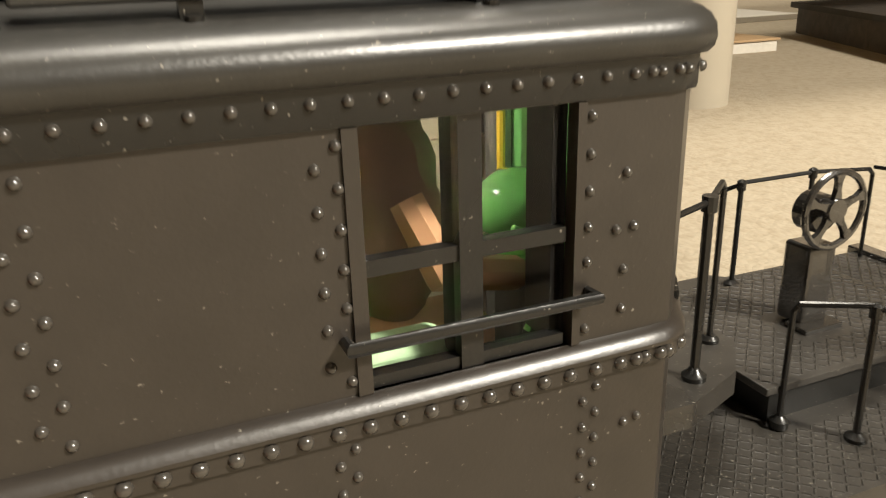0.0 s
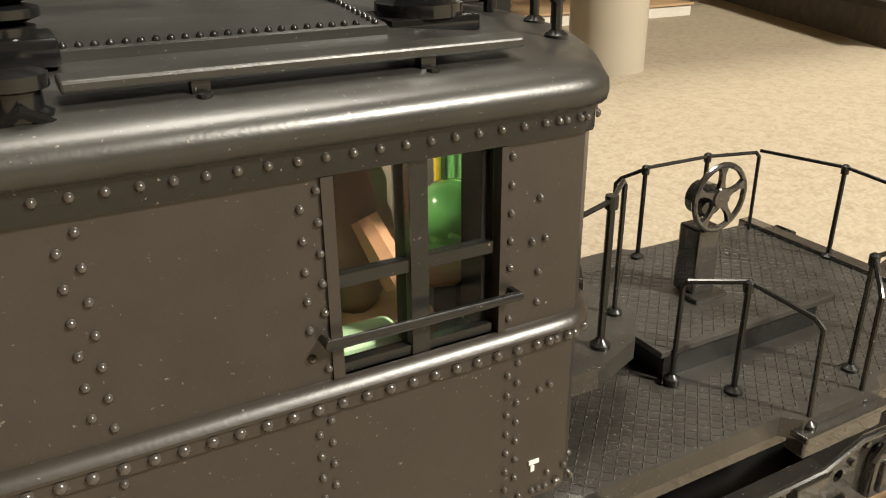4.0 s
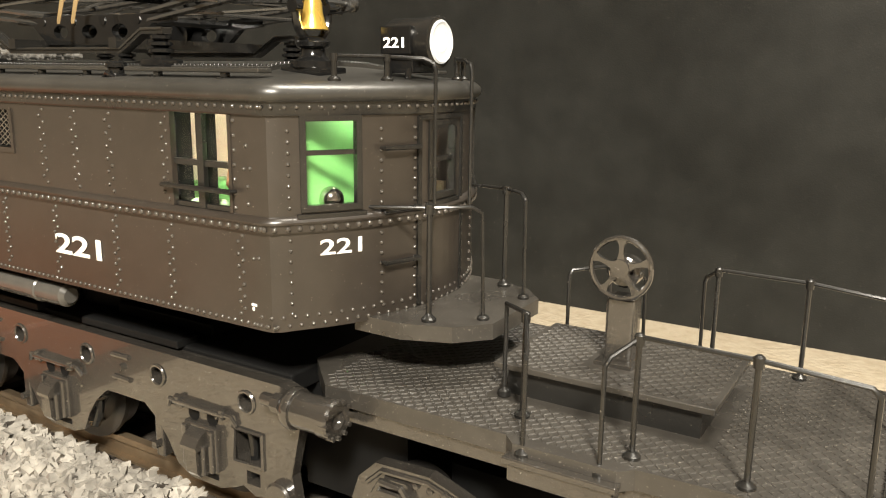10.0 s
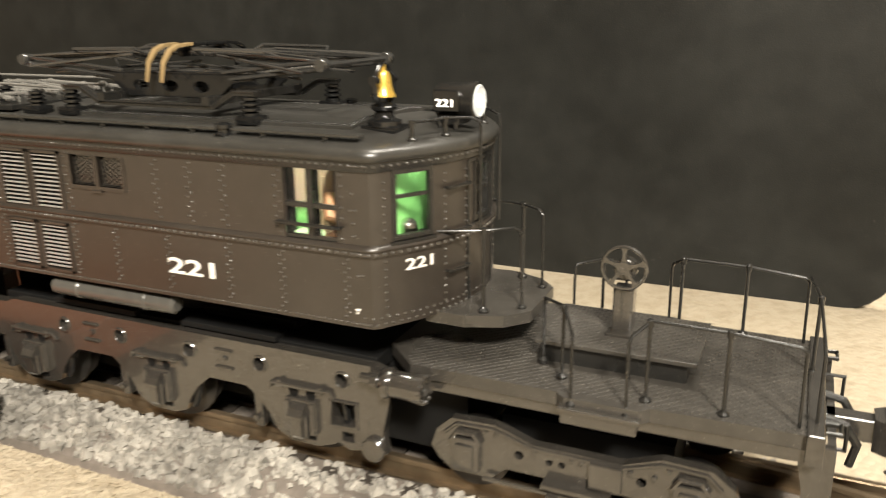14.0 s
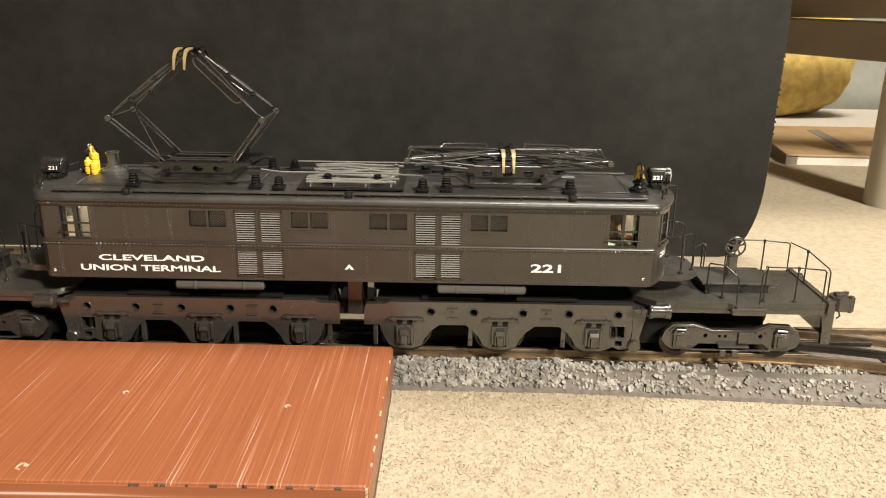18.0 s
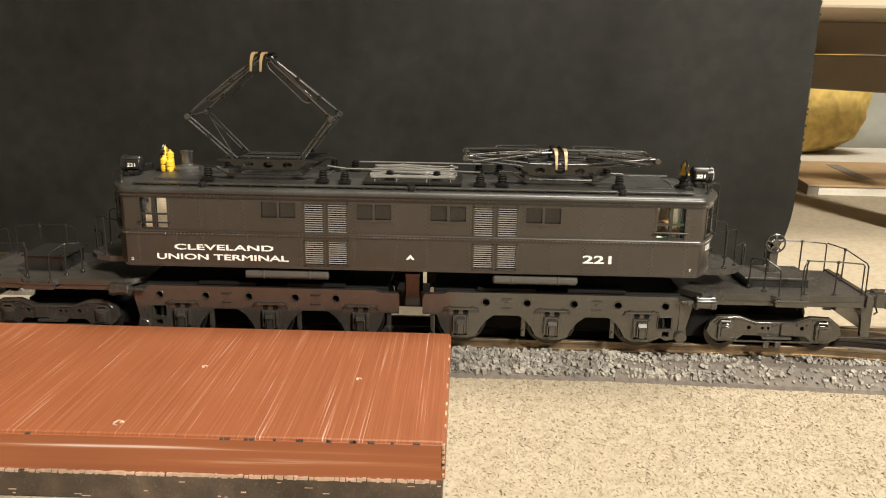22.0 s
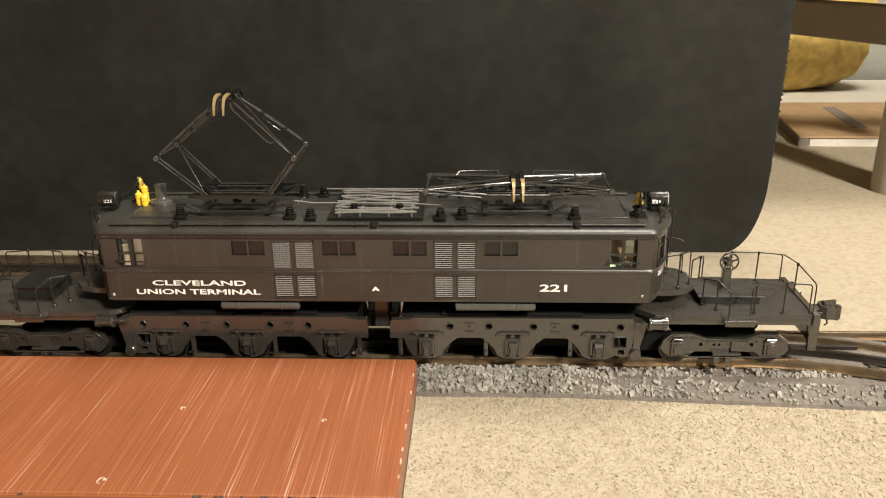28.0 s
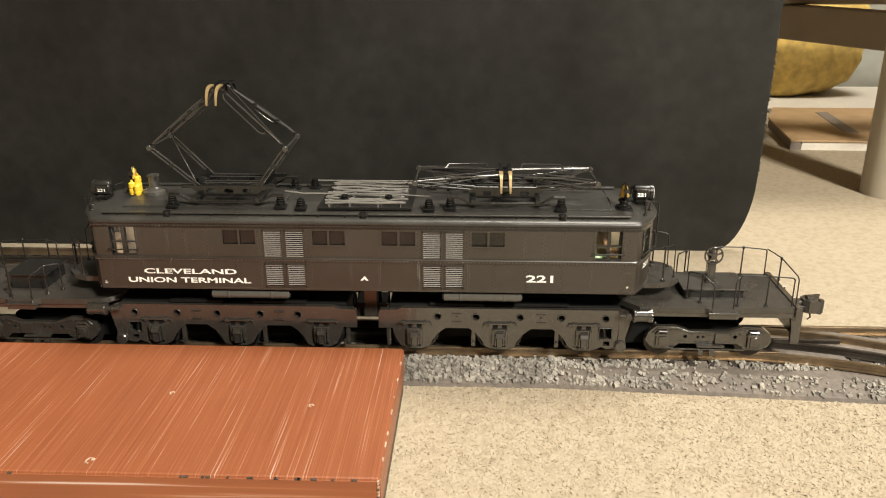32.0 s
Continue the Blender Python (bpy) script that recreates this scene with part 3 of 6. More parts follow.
# ---- the locomotive ----
LOCO = tagged(new("model_locomotive"), "dark brown electric model locomotive with pantographs and white lettering", "model train")
LOCO.location = (2.2 * MM, 0, 0)
Z0, ZE = 32.5, 70.8


def make_outline():
    """The body's plan round one end, from the near side to the far side, as (x, y) points."""
    side = [(115 + 3.3 * i, -31.7) for i in range(9)]
    corner = [(142.4, -31.6), (143.2, -31.25), (143.75, -30.7), (144.15, -29.8)]
    bow = [(155.4 - 11.6 * (y / 30.0) ** 2, y) for y in [-29 + i for i in range(59)]]
    return side + corner + bow + [(x, -y) for x, y in (side + corner)[::-1]]


OUT = [Vector((x, y)) for x, y in make_outline()]
LEN = [0.0]
for _a, _b in zip(OUT, OUT[1:]):
    LEN.append(LEN[-1] + (_b - _a).length)
HALF = LEN[-1] / 2


def on_outline(s, w=0.0):
    """The plan point at arc length s from the end's middle (near side: minus), moved inward by w, and its outward normal."""
    s = min(max(s + HALF, 0), LEN[-1] - 1e-6)
    i = max(k for k in range(len(LEN) - 1) if LEN[k] <= s)
    f = (s - LEN[i]) / (LEN[i + 1] - LEN[i])
    p = OUT[i].lerp(OUT[i + 1], f)

    def nrm(k):
        a, b = OUT[max(k - 1, 0)], OUT[min(k + 1, len(OUT) - 1)]
        d = (b - a).normalized()
        return Vector((d.y, -d.x))
    n = nrm(i).lerp(nrm(i + 1), f).normalized()
    return p - n * w, n


def s_of_y(y):
    """Arc length on the end wall at a given y."""
    k = min(range(len(OUT)), key=lambda i: abs(OUT[i].y - y) + (0 if OUT[i].x > 144.3 else 99))
    return LEN[k] - HALF


def pierced(bm, u0, u1, v0, v1, holes, w0, w1, to, du=999):
    """A wall between u0..u1 and v0..v1 with rectangular openings, w0..w1 thick, put in place by to(u, v, w)."""
    us = sorted({u0, u1, *[h[0] for h in holes], *[h[1] for h in holes]})
    vs = sorted({v0, v1, *[h[2] for h in holes], *[h[3] for h in holes]})
    fine = [us[0]]
    for a, b in zip(us, us[1:]):
        n = max(1, math.ceil((b - a) / du))
        fine += [a + (b - a) * i / n for i in range(1, n + 1)]
    us = fine
    grid = {}

    def vert(i, j, k):
        if (i, j, k) not in grid:
            grid[i, j, k] = bm.verts.new(to(us[i], vs[j], (w0, w1)[k]))
        return grid[i, j, k]

    def solid(i, j):
        if not (0 <= i < len(us) - 1 and 0 <= j < len(vs) - 1):
            return False
        cu, cv = (us[i] + us[i + 1]) / 2, (vs[j] + vs[j + 1]) / 2
        return not any(h[0] < cu < h[1] and h[2] < cv < h[3] for h in holes)

    for i in range(len(us) - 1):
        for j in range(len(vs) - 1):
            if not solid(i, j):
                continue
            for k in (0, 1):
                bm.faces.new([vert(i, j, k), vert(i + 1, j, k), vert(i + 1, j + 1, k), vert(i, j + 1, k)])
            for di, dj, e in ((-1, 0, ((i, j), (i, j + 1))), (1, 0, ((i + 1, j), (i + 1, j + 1))), (0, -1, ((i, j), (i + 1, j))), (0, 1, ((i, j + 1), (i + 1, j + 1)))):
                if not solid(i + di, j + dj):
                    (a, b), (c, d) = e
                    bm.faces.new([vert(a, b, 0), vert(c, d, 0), vert(c, d, 1), vert(a, b, 1)])


def end_to(sign):
    def to(u, v, w):
        p, _ = on_outline(u, w)
        return Vector((p.x * sign, p.y, v))
    return to


def side_to(sign):
    return lambda u, v, w: Vector((u, sign * (31.7 - w), v))


LOUVRE_X = ((-52.7, -43.0), (-41.0, -31.2), (31.2, 41.0), (43.0, 52.7))
VENT_X = ((-74.0, -66.2), (-65.0, -57.0), (-26.6, -18.8), (-17.6, -9.6), (9.8, 18.0), (19.2, 27.2), (56.8, 64.8), (66.0, 73.8))
WIN_X = ((-134.8, -120.4), (120.4, 134.8))
COLS_UP = (-135.6, -119.2, -104.2, -94.2, -83.4, -55, -28.6, -7.4, 7.8, 28.9, 55, 84.2, 94.2, 104.2, 119.2, 135.6)
COLS_LO = (-136.4, -118, -104.2, -82, -68, -54.8, -28.4, -7.4, 8, 28.8, 55, 69, 86, 104.2, 119.2, 136.2)

# side walls
for sign, nm in ((-1, "near"), (1, "far")):
    holes = [(a, b, 51.6, 67.4) for a, b in WIN_X]
    holes += [(a, b, 50.8, 66.2) for a, b in LOUVRE_X] + [(a, b, 34.6, 47.4) for a, b in LOUVRE_X] + [(a, b, 58.6, 66.2) for a, b in VENT_X]
    bm = bmesh.new()
    pierced(bm, -115, 115, Z0, ZE, [h for h in holes if -115 < h[0] and h[1] < 115], 0, 1.4, side_to(sign))
    wall = part("side_wall", bm, BROWN, LOCO, "dark brown riveted side with louvres and mesh vents")
    if sign < 0:
        NEAR = wall
    # louvres: slanted blades in a frame, dark behind
    for a, b in LOUVRE_X:
        for lo, hi, n in ((50.8, 66.2, 13), (34.6, 47.4, 11)):
            bm = bmesh.new()
            box(bm, a - 0.1, b + 0.1, sign * 30.0, sign * 29.2, lo - 0.1, hi + 0.1)
            part("louvre_back", bm, VOID, wall)
            bm = bmesh.new()
            for e in ((a - 0.4, a + 0.35, lo - 0.4, hi + 0.4), (b - 0.35, b + 0.4, lo - 0.4, hi + 0.4), (a - 0.4, b + 0.4, lo - 0.4, lo + 0.3), (a - 0.4, b + 0.4, hi - 0.3, hi + 0.4)):
                box(bm, e[0], e[1], *sorted((sign * 31.2, sign * 32.2)), e[2], e[3])
            part("louvre_frame", bm, BROWN, wall)
            me = bpy.data.meshes.get("louvre_blade_mesh_%d" % sign)
            step = (hi - lo - 1.0) / n
            for i in range(n):
                z = lo + 0.6 + step * (i + 0.5)
                if me is None:
                    bb = bmesh.new()
                    vs = [bb.verts.new((x, sign * y, zz)) for x in (-4.7, 4.7) for y, zz in ((31.4, 0.22), (31.95, 0.06), (31.95, -0.10), (31.4, 0.06))]
                    for f in ((0, 1, 5, 4), (1, 2, 6, 5), (2, 3, 7, 6), (3, 0, 4, 7), (0, 1, 2, 3), (4, 5, 6, 7)):
                        bb.faces.new([vs[q] for q in f])
                    me = mesh_of("louvre_blade_mesh_%d" % sign, bb, SILVER)
                piece("slat", me, wall, at_mm((a + b) / 2, 0, z))
    # vents: diamond mesh in a sunk frame
    for a, b in VENT_X:
        bm = bmesh.new()
        box(bm, a - 0.1, b + 0.1, *sorted((sign * 30.2, sign * 29.4)), 58.5, 66.3)
        part("vent_back", bm, VOID, wall)
        bm = bmesh.new()
        for k in range(-8, 18):
            for d in (1, -1):
                pts = []
                for t in range(33):
                    x = a + (b - a) * t / 32
                    z = 58.6 + (k * 1.15 + d * (x - a) * 0.62) + (0 if d > 0 else 5)
                    if 58.6 <= z <= 66.2:
                        pts.append((x, sign * 30.7, z))
                if len(pts) > 1:
                    tube(bm, [pts[0], pts[-1]], 0.15, 4)
        part("vent_mesh", bm, CHASSIS, wall, "brown diamond mesh", kind="stuff")
    for a, b in zip(VENT_X[::2], VENT_X[1::2]):
        bm = bmesh.new()
        for e in ((a[0] - 0.9, b[1] + 0.9, 57.6, 58.6), (a[1], b[0], 58.6, 66.4), (a[0] - 0.9, a[0], 58.6, 66.4), (b[1], b[1] + 0.9, 58.6, 66.4)):
            box(bm, e[0], e[1], *sorted((sign * 31.0, sign * 32.0)), e[2], e[3])
        box(bm, (a[0] + b[1]) / 2 - 1.6, (a[0] + b[1]) / 2 + 1.6, *sorted((sign * 31.5, sign * 32.4)), 57.0, 57.6)
        part("vent_frame", bm, BROWN, wall)

# end walls with their side windows, front windows and doors
FW = [(s_of_y(-27.0), s_of_y(-19.0), 52.8, 67.0), (s_of_y(19.0), s_of_y(27.0), 52.8, 67.0), (s_of_y(-4.0), s_of_y(4.0), 52.8, 65.6)]


def s_of_x(x):
    return -HALF + (x - 115)


for sign in (1, -1):
    a, b = WIN_X[1]
    near_win = (s_of_x(a), s_of_x(b), 51.6, 67.4)
    far_win = (-s_of_x(b), -s_of_x(a), 51.6, 67.4)
    bm = bmesh.new()
    pierced(bm, -HALF, HALF, Z0, ZE, [near_win, far_win] + FW, 0, 1.4, end_to(sign), 2.2)
    endw = part("cab_wall", bm, BROWN, LOCO, "dark brown riveted cab end with windows and door", True)
    to = end_to(sign)

    def bar(bm, u0, u1, v0, v1, w0, w1):
        pierced(bm, u0, u1, v0, v1, [], w0, w1, to, 2.5)

    # side windows: frame, two sashes, handrail
    for win in (near_win, far_win):
        u0, u1, v0, v1 = win
        um, vm = (u0 + u1) / 2, (v0 + v1) / 2 - 0.3
        bm = bmesh.new()
        bar(bm, u0 - 0.3, u0 + 0.6, v0, v1, -0.25, 0.9)
        bar(bm, u1 - 0.3, u1 + 0.3, v0, v1, -0.25, 0.9)
        win_ob = part("window", bm, BROWN, endw, "four-pane sliding cab window")
        bm = bmesh.new()
        bar(bm, um - 0.75, um + 0.75, v0, v1, 0.1, 1.1)
        bar(bm, u0 + 0.6, um - 0.75, vm - 0.5, vm + 0.5, 0.3, 1.3)
        bar(bm, um + 0.75, u1 - 0.6, vm - 0.5, vm + 0.5, 0.3, 1.3)
        for e in ((u0 + 0.6, um - 0.75), (um + 0.75, u1 - 0.6)):
            bar(bm, e[0], e[1], v0, v0 + 0.8, 0.3, 1.3)
        part("sash", bm, BLACK, endw, "black sash bars")
        bm = bmesh.new()
        bar(bm, u0 + 0.2, u0 + 0.8, v0, v1, 0.95, 4.2)
        bar(bm, u1 - 1.3, u1 - 0.3, v0, v1, 0.95, 4.2)
        bar(bm, um - 0.5, um + 0.5, v0, v1, 1.4, 3.4)
        part("window_liner", bm, VOID, endw, "deep black window liner")
        for e, g in (((u0 + 0.6, um), (vm, v1)), ((um, u1 - 0.6), (vm, v1)), ((u0 + 0.6, um), (v0, vm)), ((um, u1 - 0.6), (v0, vm))):
            bm = bmesh.new()
            pierced(bm, e[0], e[1], g[0], g[1], [], 0.9, 1.0, to)
            pane = part("pane", bm, GLASS, endw)
            pane.visible_shadow = False
        bm = bmesh.new()
        p0, p1 = to(u0 - 0.9, v0 + 3.6, -1.3), to(u1 + 0.9, v0 + 3.6, -1.3)
        tube(bm, [to(u0 - 0.9, v0 + 3.6, 0.2), p0, p1, to(u1 + 0.9, v0 + 3.6, 0.2)], 0.32, 8)
        part("grab_bar", bm, BLACK, endw, "thin black window bar", True)
    # front windows
    for i, (u0, u1, v0, v1) in enumerate(FW):
        vm = v0 + (v1 - v0) * (0.62 if i < 2 else 0.5)
        bm = bmesh.new()
        for e in ((u0 - 0.6, u0 + 0.4, v0 - 0.6, v1 + 0.6), (u1 - 0.4, u1 + 0.6, v0 - 0.6, v1 + 0.6), (u0 + 0.4, u1 - 0.4, v0 - 0.6, v0 + 0.4), (u0 + 0.4, u1 - 0.4, v1 - 0.4, v1 + 0.6)):
            bar(bm, e[0], e[1], e[2], e[3], -0.35, 1.0)
        bar(bm, u0 + 0.4, u1 - 0.4, vm - 0.4, vm + 0.4, 0.2, 1.1)
        part("front_window_frame", bm, BLACK, endw)
        bm = bmesh.new()
        bar(bm, u0 - 1.2, u1 + 1.2, v0 - 1.6, v0 - 0.9, -0.8, 0.2)
        part("window_sill", bm, BLACK, endw)
        bm = bmesh.new()
        pierced(bm, u0, u1, v0, v1, [], 0.8, 0.9, to, 2.5)
        part("pane", bm, GLASS, endw).visible_shadow = False
    # centre door outline and grab irons
    d0, d1 = s_of_y(-6.5), s_of_y(7.0)
    bm = bmesh.new()
    for e in ((d0 - 0.5, d0 + 0.4, 33.5, 67.0), (d1 - 0.4, d1 + 0.5, 33.5, 67.0), (d0, d1, 66.4, 67.2)):
        bar(bm, *e, -0.4, 0.3)
    part("end_door_frame", bm, BLACK, endw)
    bm = bmesh.new()
    bar(bm, d0 + 0.4, d1 - 0.4, 33.4, 51.0, -0.15, 0.2)
    part("end_door", bm, BROWN, endw)
    for z in (62.0, 51.6, 42.5):
        bm = bmesh.new()
        q0, q1 = s_of_y(-14.5), s_of_y(-8.2)
        tube(bm, [to(q0, z, 0.3), to(q0, z, -1.4), to(q1, z, -1.4), to(q1, z, 0.3)], 0.3, 8)
        part("grab_iron", bm, BLACK, endw, "bent wire grab iron", True)

# belt rail, letterboard and rivets run round the whole body
LONG = [(Vector((x, -31.7)), Vector((0, -1))) for x in range(-112, 113, 4)]
BOW = [on_outline(k * HALF / 40) for k in range(-40, 41)]
RING = LONG + BOW
RING = RING + [(-p, -n) for p, n in RING]


def sweep(profile, ring):
    """A closed band: (outward, height) pairs carried round the ring."""
    bm = bmesh.new()
    rows = [[bm.verts.new((p.x + n.x * o, p.y + n.y * o, z)) for o, z in profile] for p, n in ring]
    m = len(profile)
    for a, b in zip(rows, rows[1:] + rows[:1]):
        for j in range(m):
            bm.faces.new((a[j], a[(j + 1) % m], b[(j + 1) % m], b[j]))
    return bm


part("belt_rail", sweep([(-0.3, 49.0), (0.55, 49.0), (0.6, 50.3), (0.95, 50.4), (1.0, 50.7), (0.8, 51.1), (0.45, 51.4), (0.0, 51.6), (-0.3, 51.6)], RING), BROWN, LOCO, "raised riveted belt moulding", True)
part("letterboard", sweep([(-0.3, 67.5), (0.35, 67.5), (0.45, 67.8), (0.45, 70.0), (-0.3, 70.0)], RING), BLACK, LOCO, "black riveted band under the eaves", True)
spots = []


def both(x, z, o=0.0):
    spots.append(((x, -31.7 - o, z), (0, -1, 0)))
    spots.append(((-x, 31.7 + o, z), (0, 1, 0)))


for i in range(-73, 73):
    x = (i + 0.5) * 1.96
    both(x, 68.8, 0.45)
    both(x, 49.65, 0.6)
for i in range(-96, 96):
    both((i + 0.5) * 1.5, 33.4)
for c in COLS_UP:
    step, side = (1.16, 0.6) if abs(c) < 135 else (2.33, 0.0)
    z, k = 66.5, 0
    while z > 52.0:
        both(c + (side if k % 2 == 0 else -side), z)
        z -= step
        k += 1
for c in COLS_LO:
    z, k = 48.0, 0
    while z > 34.4:
        both(c + (0.5 if k % 2 == 0 else -0.5), z)
        z -= 1.02
        k += 1
for x, z in ((138.3, 62.7), (137.7, 59.0), (139.0, 59.1), (138.4, 56.2), (138.4, 53.4), (139.1, 44.5), (140.2, 44.7)):
    both(x, z)
for sgn in (1, -1):
    for k in range(-19, 20):
        s = k * 2.0
        for z, o in ((68.8, 0.45), (49.65, 0.6), (33.4, 0.0), (34.9, 0.0)):
            p, n = on_outline(s + (1 if z == 34.9 else 0), -o)
            spots.append(((p.x * sgn, p.y * sgn, z), (n.x * sgn, n.y * sgn, 0)))
    for y in (-28.6, -15.0, -8.0, 8.0, 15.0, 28.6):
        for k in range(18):
            z = 35.4 + 1.75 * k
            if 47.8 < z < 52:
                continue
            p, n = on_outline(s_of_y(y))
            spots.append(((p.x * sgn, p.y * sgn, z), (n.x * sgn, n.y * sgn, 0)))
rivet_part("rivets", [q for q in spots if q[0][2] != 49.65], RIVET, LOCO, 0.37, 0.36)
rivet_part("belt_rivets", [q for q in spots if q[0][2] == 49.65], RIVET, LOCO, 0.52, 0.42)

# lettering
for word, h, x, z, width in (("CLEVELAND", 2.9, -118.4, 41.3, 50.0), ("UNION TERMINAL", 3.0, -127.5, 36.2, 66.4), ("221", 4.0, 85.6, 38.8, 14.2), ("2", 1.3, -140.8, 35.4, 1.5)):
    bm = text_mesh(word, h, 1.0, 0.1, 0.02)
    w = max(v.co.x for v in bm.verts)
    for v in bm.verts:
        v.co.x *= width / w
    ob = part("lettering", bm, WHITE, LOCO, "white painted lettering")
    ob.location = (x * MM, -31.86 * MM, z * MM)
bm = bmesh.new()
plate(bm, [(-2.2, 38.6), (0, 41.2), (2.2, 38.6), (0.9, 38.6), (0, 39.5), (-0.9, 38.6)], [], 0, -0.12, to_xz(-31.72))
part("lettering", bm, WHITE, LOCO, "small white chevron mark")
bm = text_mesh("221", 2.6, 1.0, 0.1, 0.012)
w = max(v.co.x for v in bm.verts)
for v in bm.verts:
    p, n = on_outline(s_of_y(-25.0) + v.co.x / w * 7.4, v.co.y - 0.04)
    v.co = Vector((p.x, p.y, 44.9 + v.co.z))
part("lettering", bm, WHITE, LOCO, "white painted lettering on the cab front")
bm = bmesh.new()
box(bm, 138.3, 139.4, -31.85, -31.7, 36.5, 36.9)
box(bm, 138.5, 138.9, -31.85, -31.7, 35.7, 36.3)
part("stencil_mark", bm, WHITE, LOCO, "tiny white stencil mark")

# roof: rings drawn inwards from the eaves
ROOF = [(0.3, 69.6), (0.9, 69.7), (1.3, 70.1), (1.45, 70.7), (1.35, 71.3), (0.95, 71.9), (0.2, 72.4), (-1.2, 72.8), (-4.0, 73.1), (-9.0, 73.6), (-15.0, 74.5), (-21.0, 75.1), (-27.0, 75.4)]
bm = bmesh.new()


def roof_point(p, n, o):
    """Eaves follow the wall's normal; the crown draws in evenly towards the ridge."""
    if o > -1.0:
        return p.x + n.x * o, p.y + n.y * o
    pull = min(1.0, max(0.0, (abs(p.x) - 112) / 44))
    return p.x + math.copysign(1.0, p.x) * o * pull, p.y * (1 + o / 31.7)


rings = [[bm.verts.new((*roof_point(p, n, o), z)) for p, n in RING] for o, z in ROOF]
for a, b in zip(rings, rings[1:]):
    for j in range(len(a)):
        bm.faces.new((a[j], a[(j + 1) % len(a)], b[(j + 1) % len(a)], b[j]))
bm.faces.new(rings[-1])
bm.faces.new(rings[0][::-1])
roof = part("roof", bm, DUSTY, LOCO, "dusty satin black roof with rounded eaves", True)

# running boards along the eaves
for sign in (-1, 1):
    for a, b in ((-138.5, -105.7), (-101.1, -2.3), (2.3, 101.1), (105.7, 138.5)):
        bm = bmesh.new()
        box(bm, a, b, *sorted((sign * 28.6, sign * 25.4)), 73.9, 74.7, 0.2)
        part("running_board", bm, DUSTY, roof)
        n = max(2, round((b - a) / 13.5))
        for i in range(n):
            x = a + (b - a) * (i + 0.5) / n
            bm = bmesh.new()
            box(bm, x - 0.6, x + 0.6, *sorted((sign * 28.3, sign * 27.3)), 72.2, 74.1)
            cyl(bm, (x, sign * 29.0, 72.3), (x, sign * 29.0, 73.2), 0.5, 10)
            part("board_bracket", bm, BLACK, roof)
    for x in (-103.4, 0, 103.4):
        bm = bmesh.new()
        lathe(bm, ((1.9, 72.3), (1.9, 73.2), (1.4, 73.4), (1.4, 74.4), (1.9, 74.6), (1.9, 75.4), (0.9, 75.8)), (x, sign * 28.4, 0), seg=14)
        tube(bm, [(x - 1.6, sign * 30.0, 72.6), (x, sign * 30.4, 73.6), (x + 1.6, sign * 30.0, 72.6)], 0.35, 6)
        part("roof_fitting", bm, GLOSS, roof, "", True)

# raised roof hatches with rivet rows
rspots = []
for x0, x1 in ((-131.5, -44), (44, 131.5)):
    bm = bmesh.new()
    prof = [(-18.8, 73.2), (-18.8, 74.9), (-18.4, 75.05), (-10.7, 75.85), (0, 76.1), (10.7, 75.85), (18.4, 75.05), (18.8, 74.9), (18.8, 73.2)]
    vs = [[bm.verts.new((x, y, z)) for y, z in prof] for x in (x0, x1)]
    for j in range(len(prof)):
        k = (j + 1) % len(prof)
        bm.faces.new((vs[0][j], vs[0][k], vs[1][k], vs[1][j]))
    bm.faces.new(vs[0])
    bm.faces.new(vs[1][::-1])
    part("roof_hatch", bm, DUSTY, roof, "raised black roof hatch")
    n = int((x1 - x0 - 2) / 1.05)
    for i in range(n):
        x = x0 + 1 + i * 1.05
        rspots += [((x, -18.1, 75.07), (0, -0.2, 1)), ((x, 18.1, 75.07), (0, 0.2, 1))]
    for i in range(35):
        y = -18.2 + i * 1.07
        z = 75.05 + 0.104 * min(7.7, 18.4 - abs(y)) + 0.023 * max(0.0, 10.7 - abs(y))
        rspots += [((x0 + 0.9, y, z), (-0.2, 0, 1)), ((x1 - 0.9, y, z), (0.2, 0, 1))]
rivet_part("roof_rivets", rspots, BLACK, roof, 0.34, 0.4)


def insulator(x, y, z0, z1, parent=roof, foot=True):
    h = z1 - z0
    bm = bmesh.new()
    prof = [(2.0, 0), (2.0, h * 0.12), (1.3, h * 0.16), (2.4, h * 0.24), (2.4, h * 0.36), (1.3, h * 0.42), (2.2, h * 0.5), (2.2, h * 0.6), (1.2, h * 0.66), (1.9, h * 0.74), (1.9, h * 0.86), (0.8, h * 0.9), (0.8, h)]
    lathe(bm, [(r, z0 + z) for r, z in prof], (x, y, 0), seg=16)
    if foot:
        box(bm, x - 3.0, x + 3.0, y - 2.6, y + 2.6, z0 - 2.0, z0, 0.3)
    return part("insulator", bm, GLOSS, parent, "gloss black ribbed insulator", True)


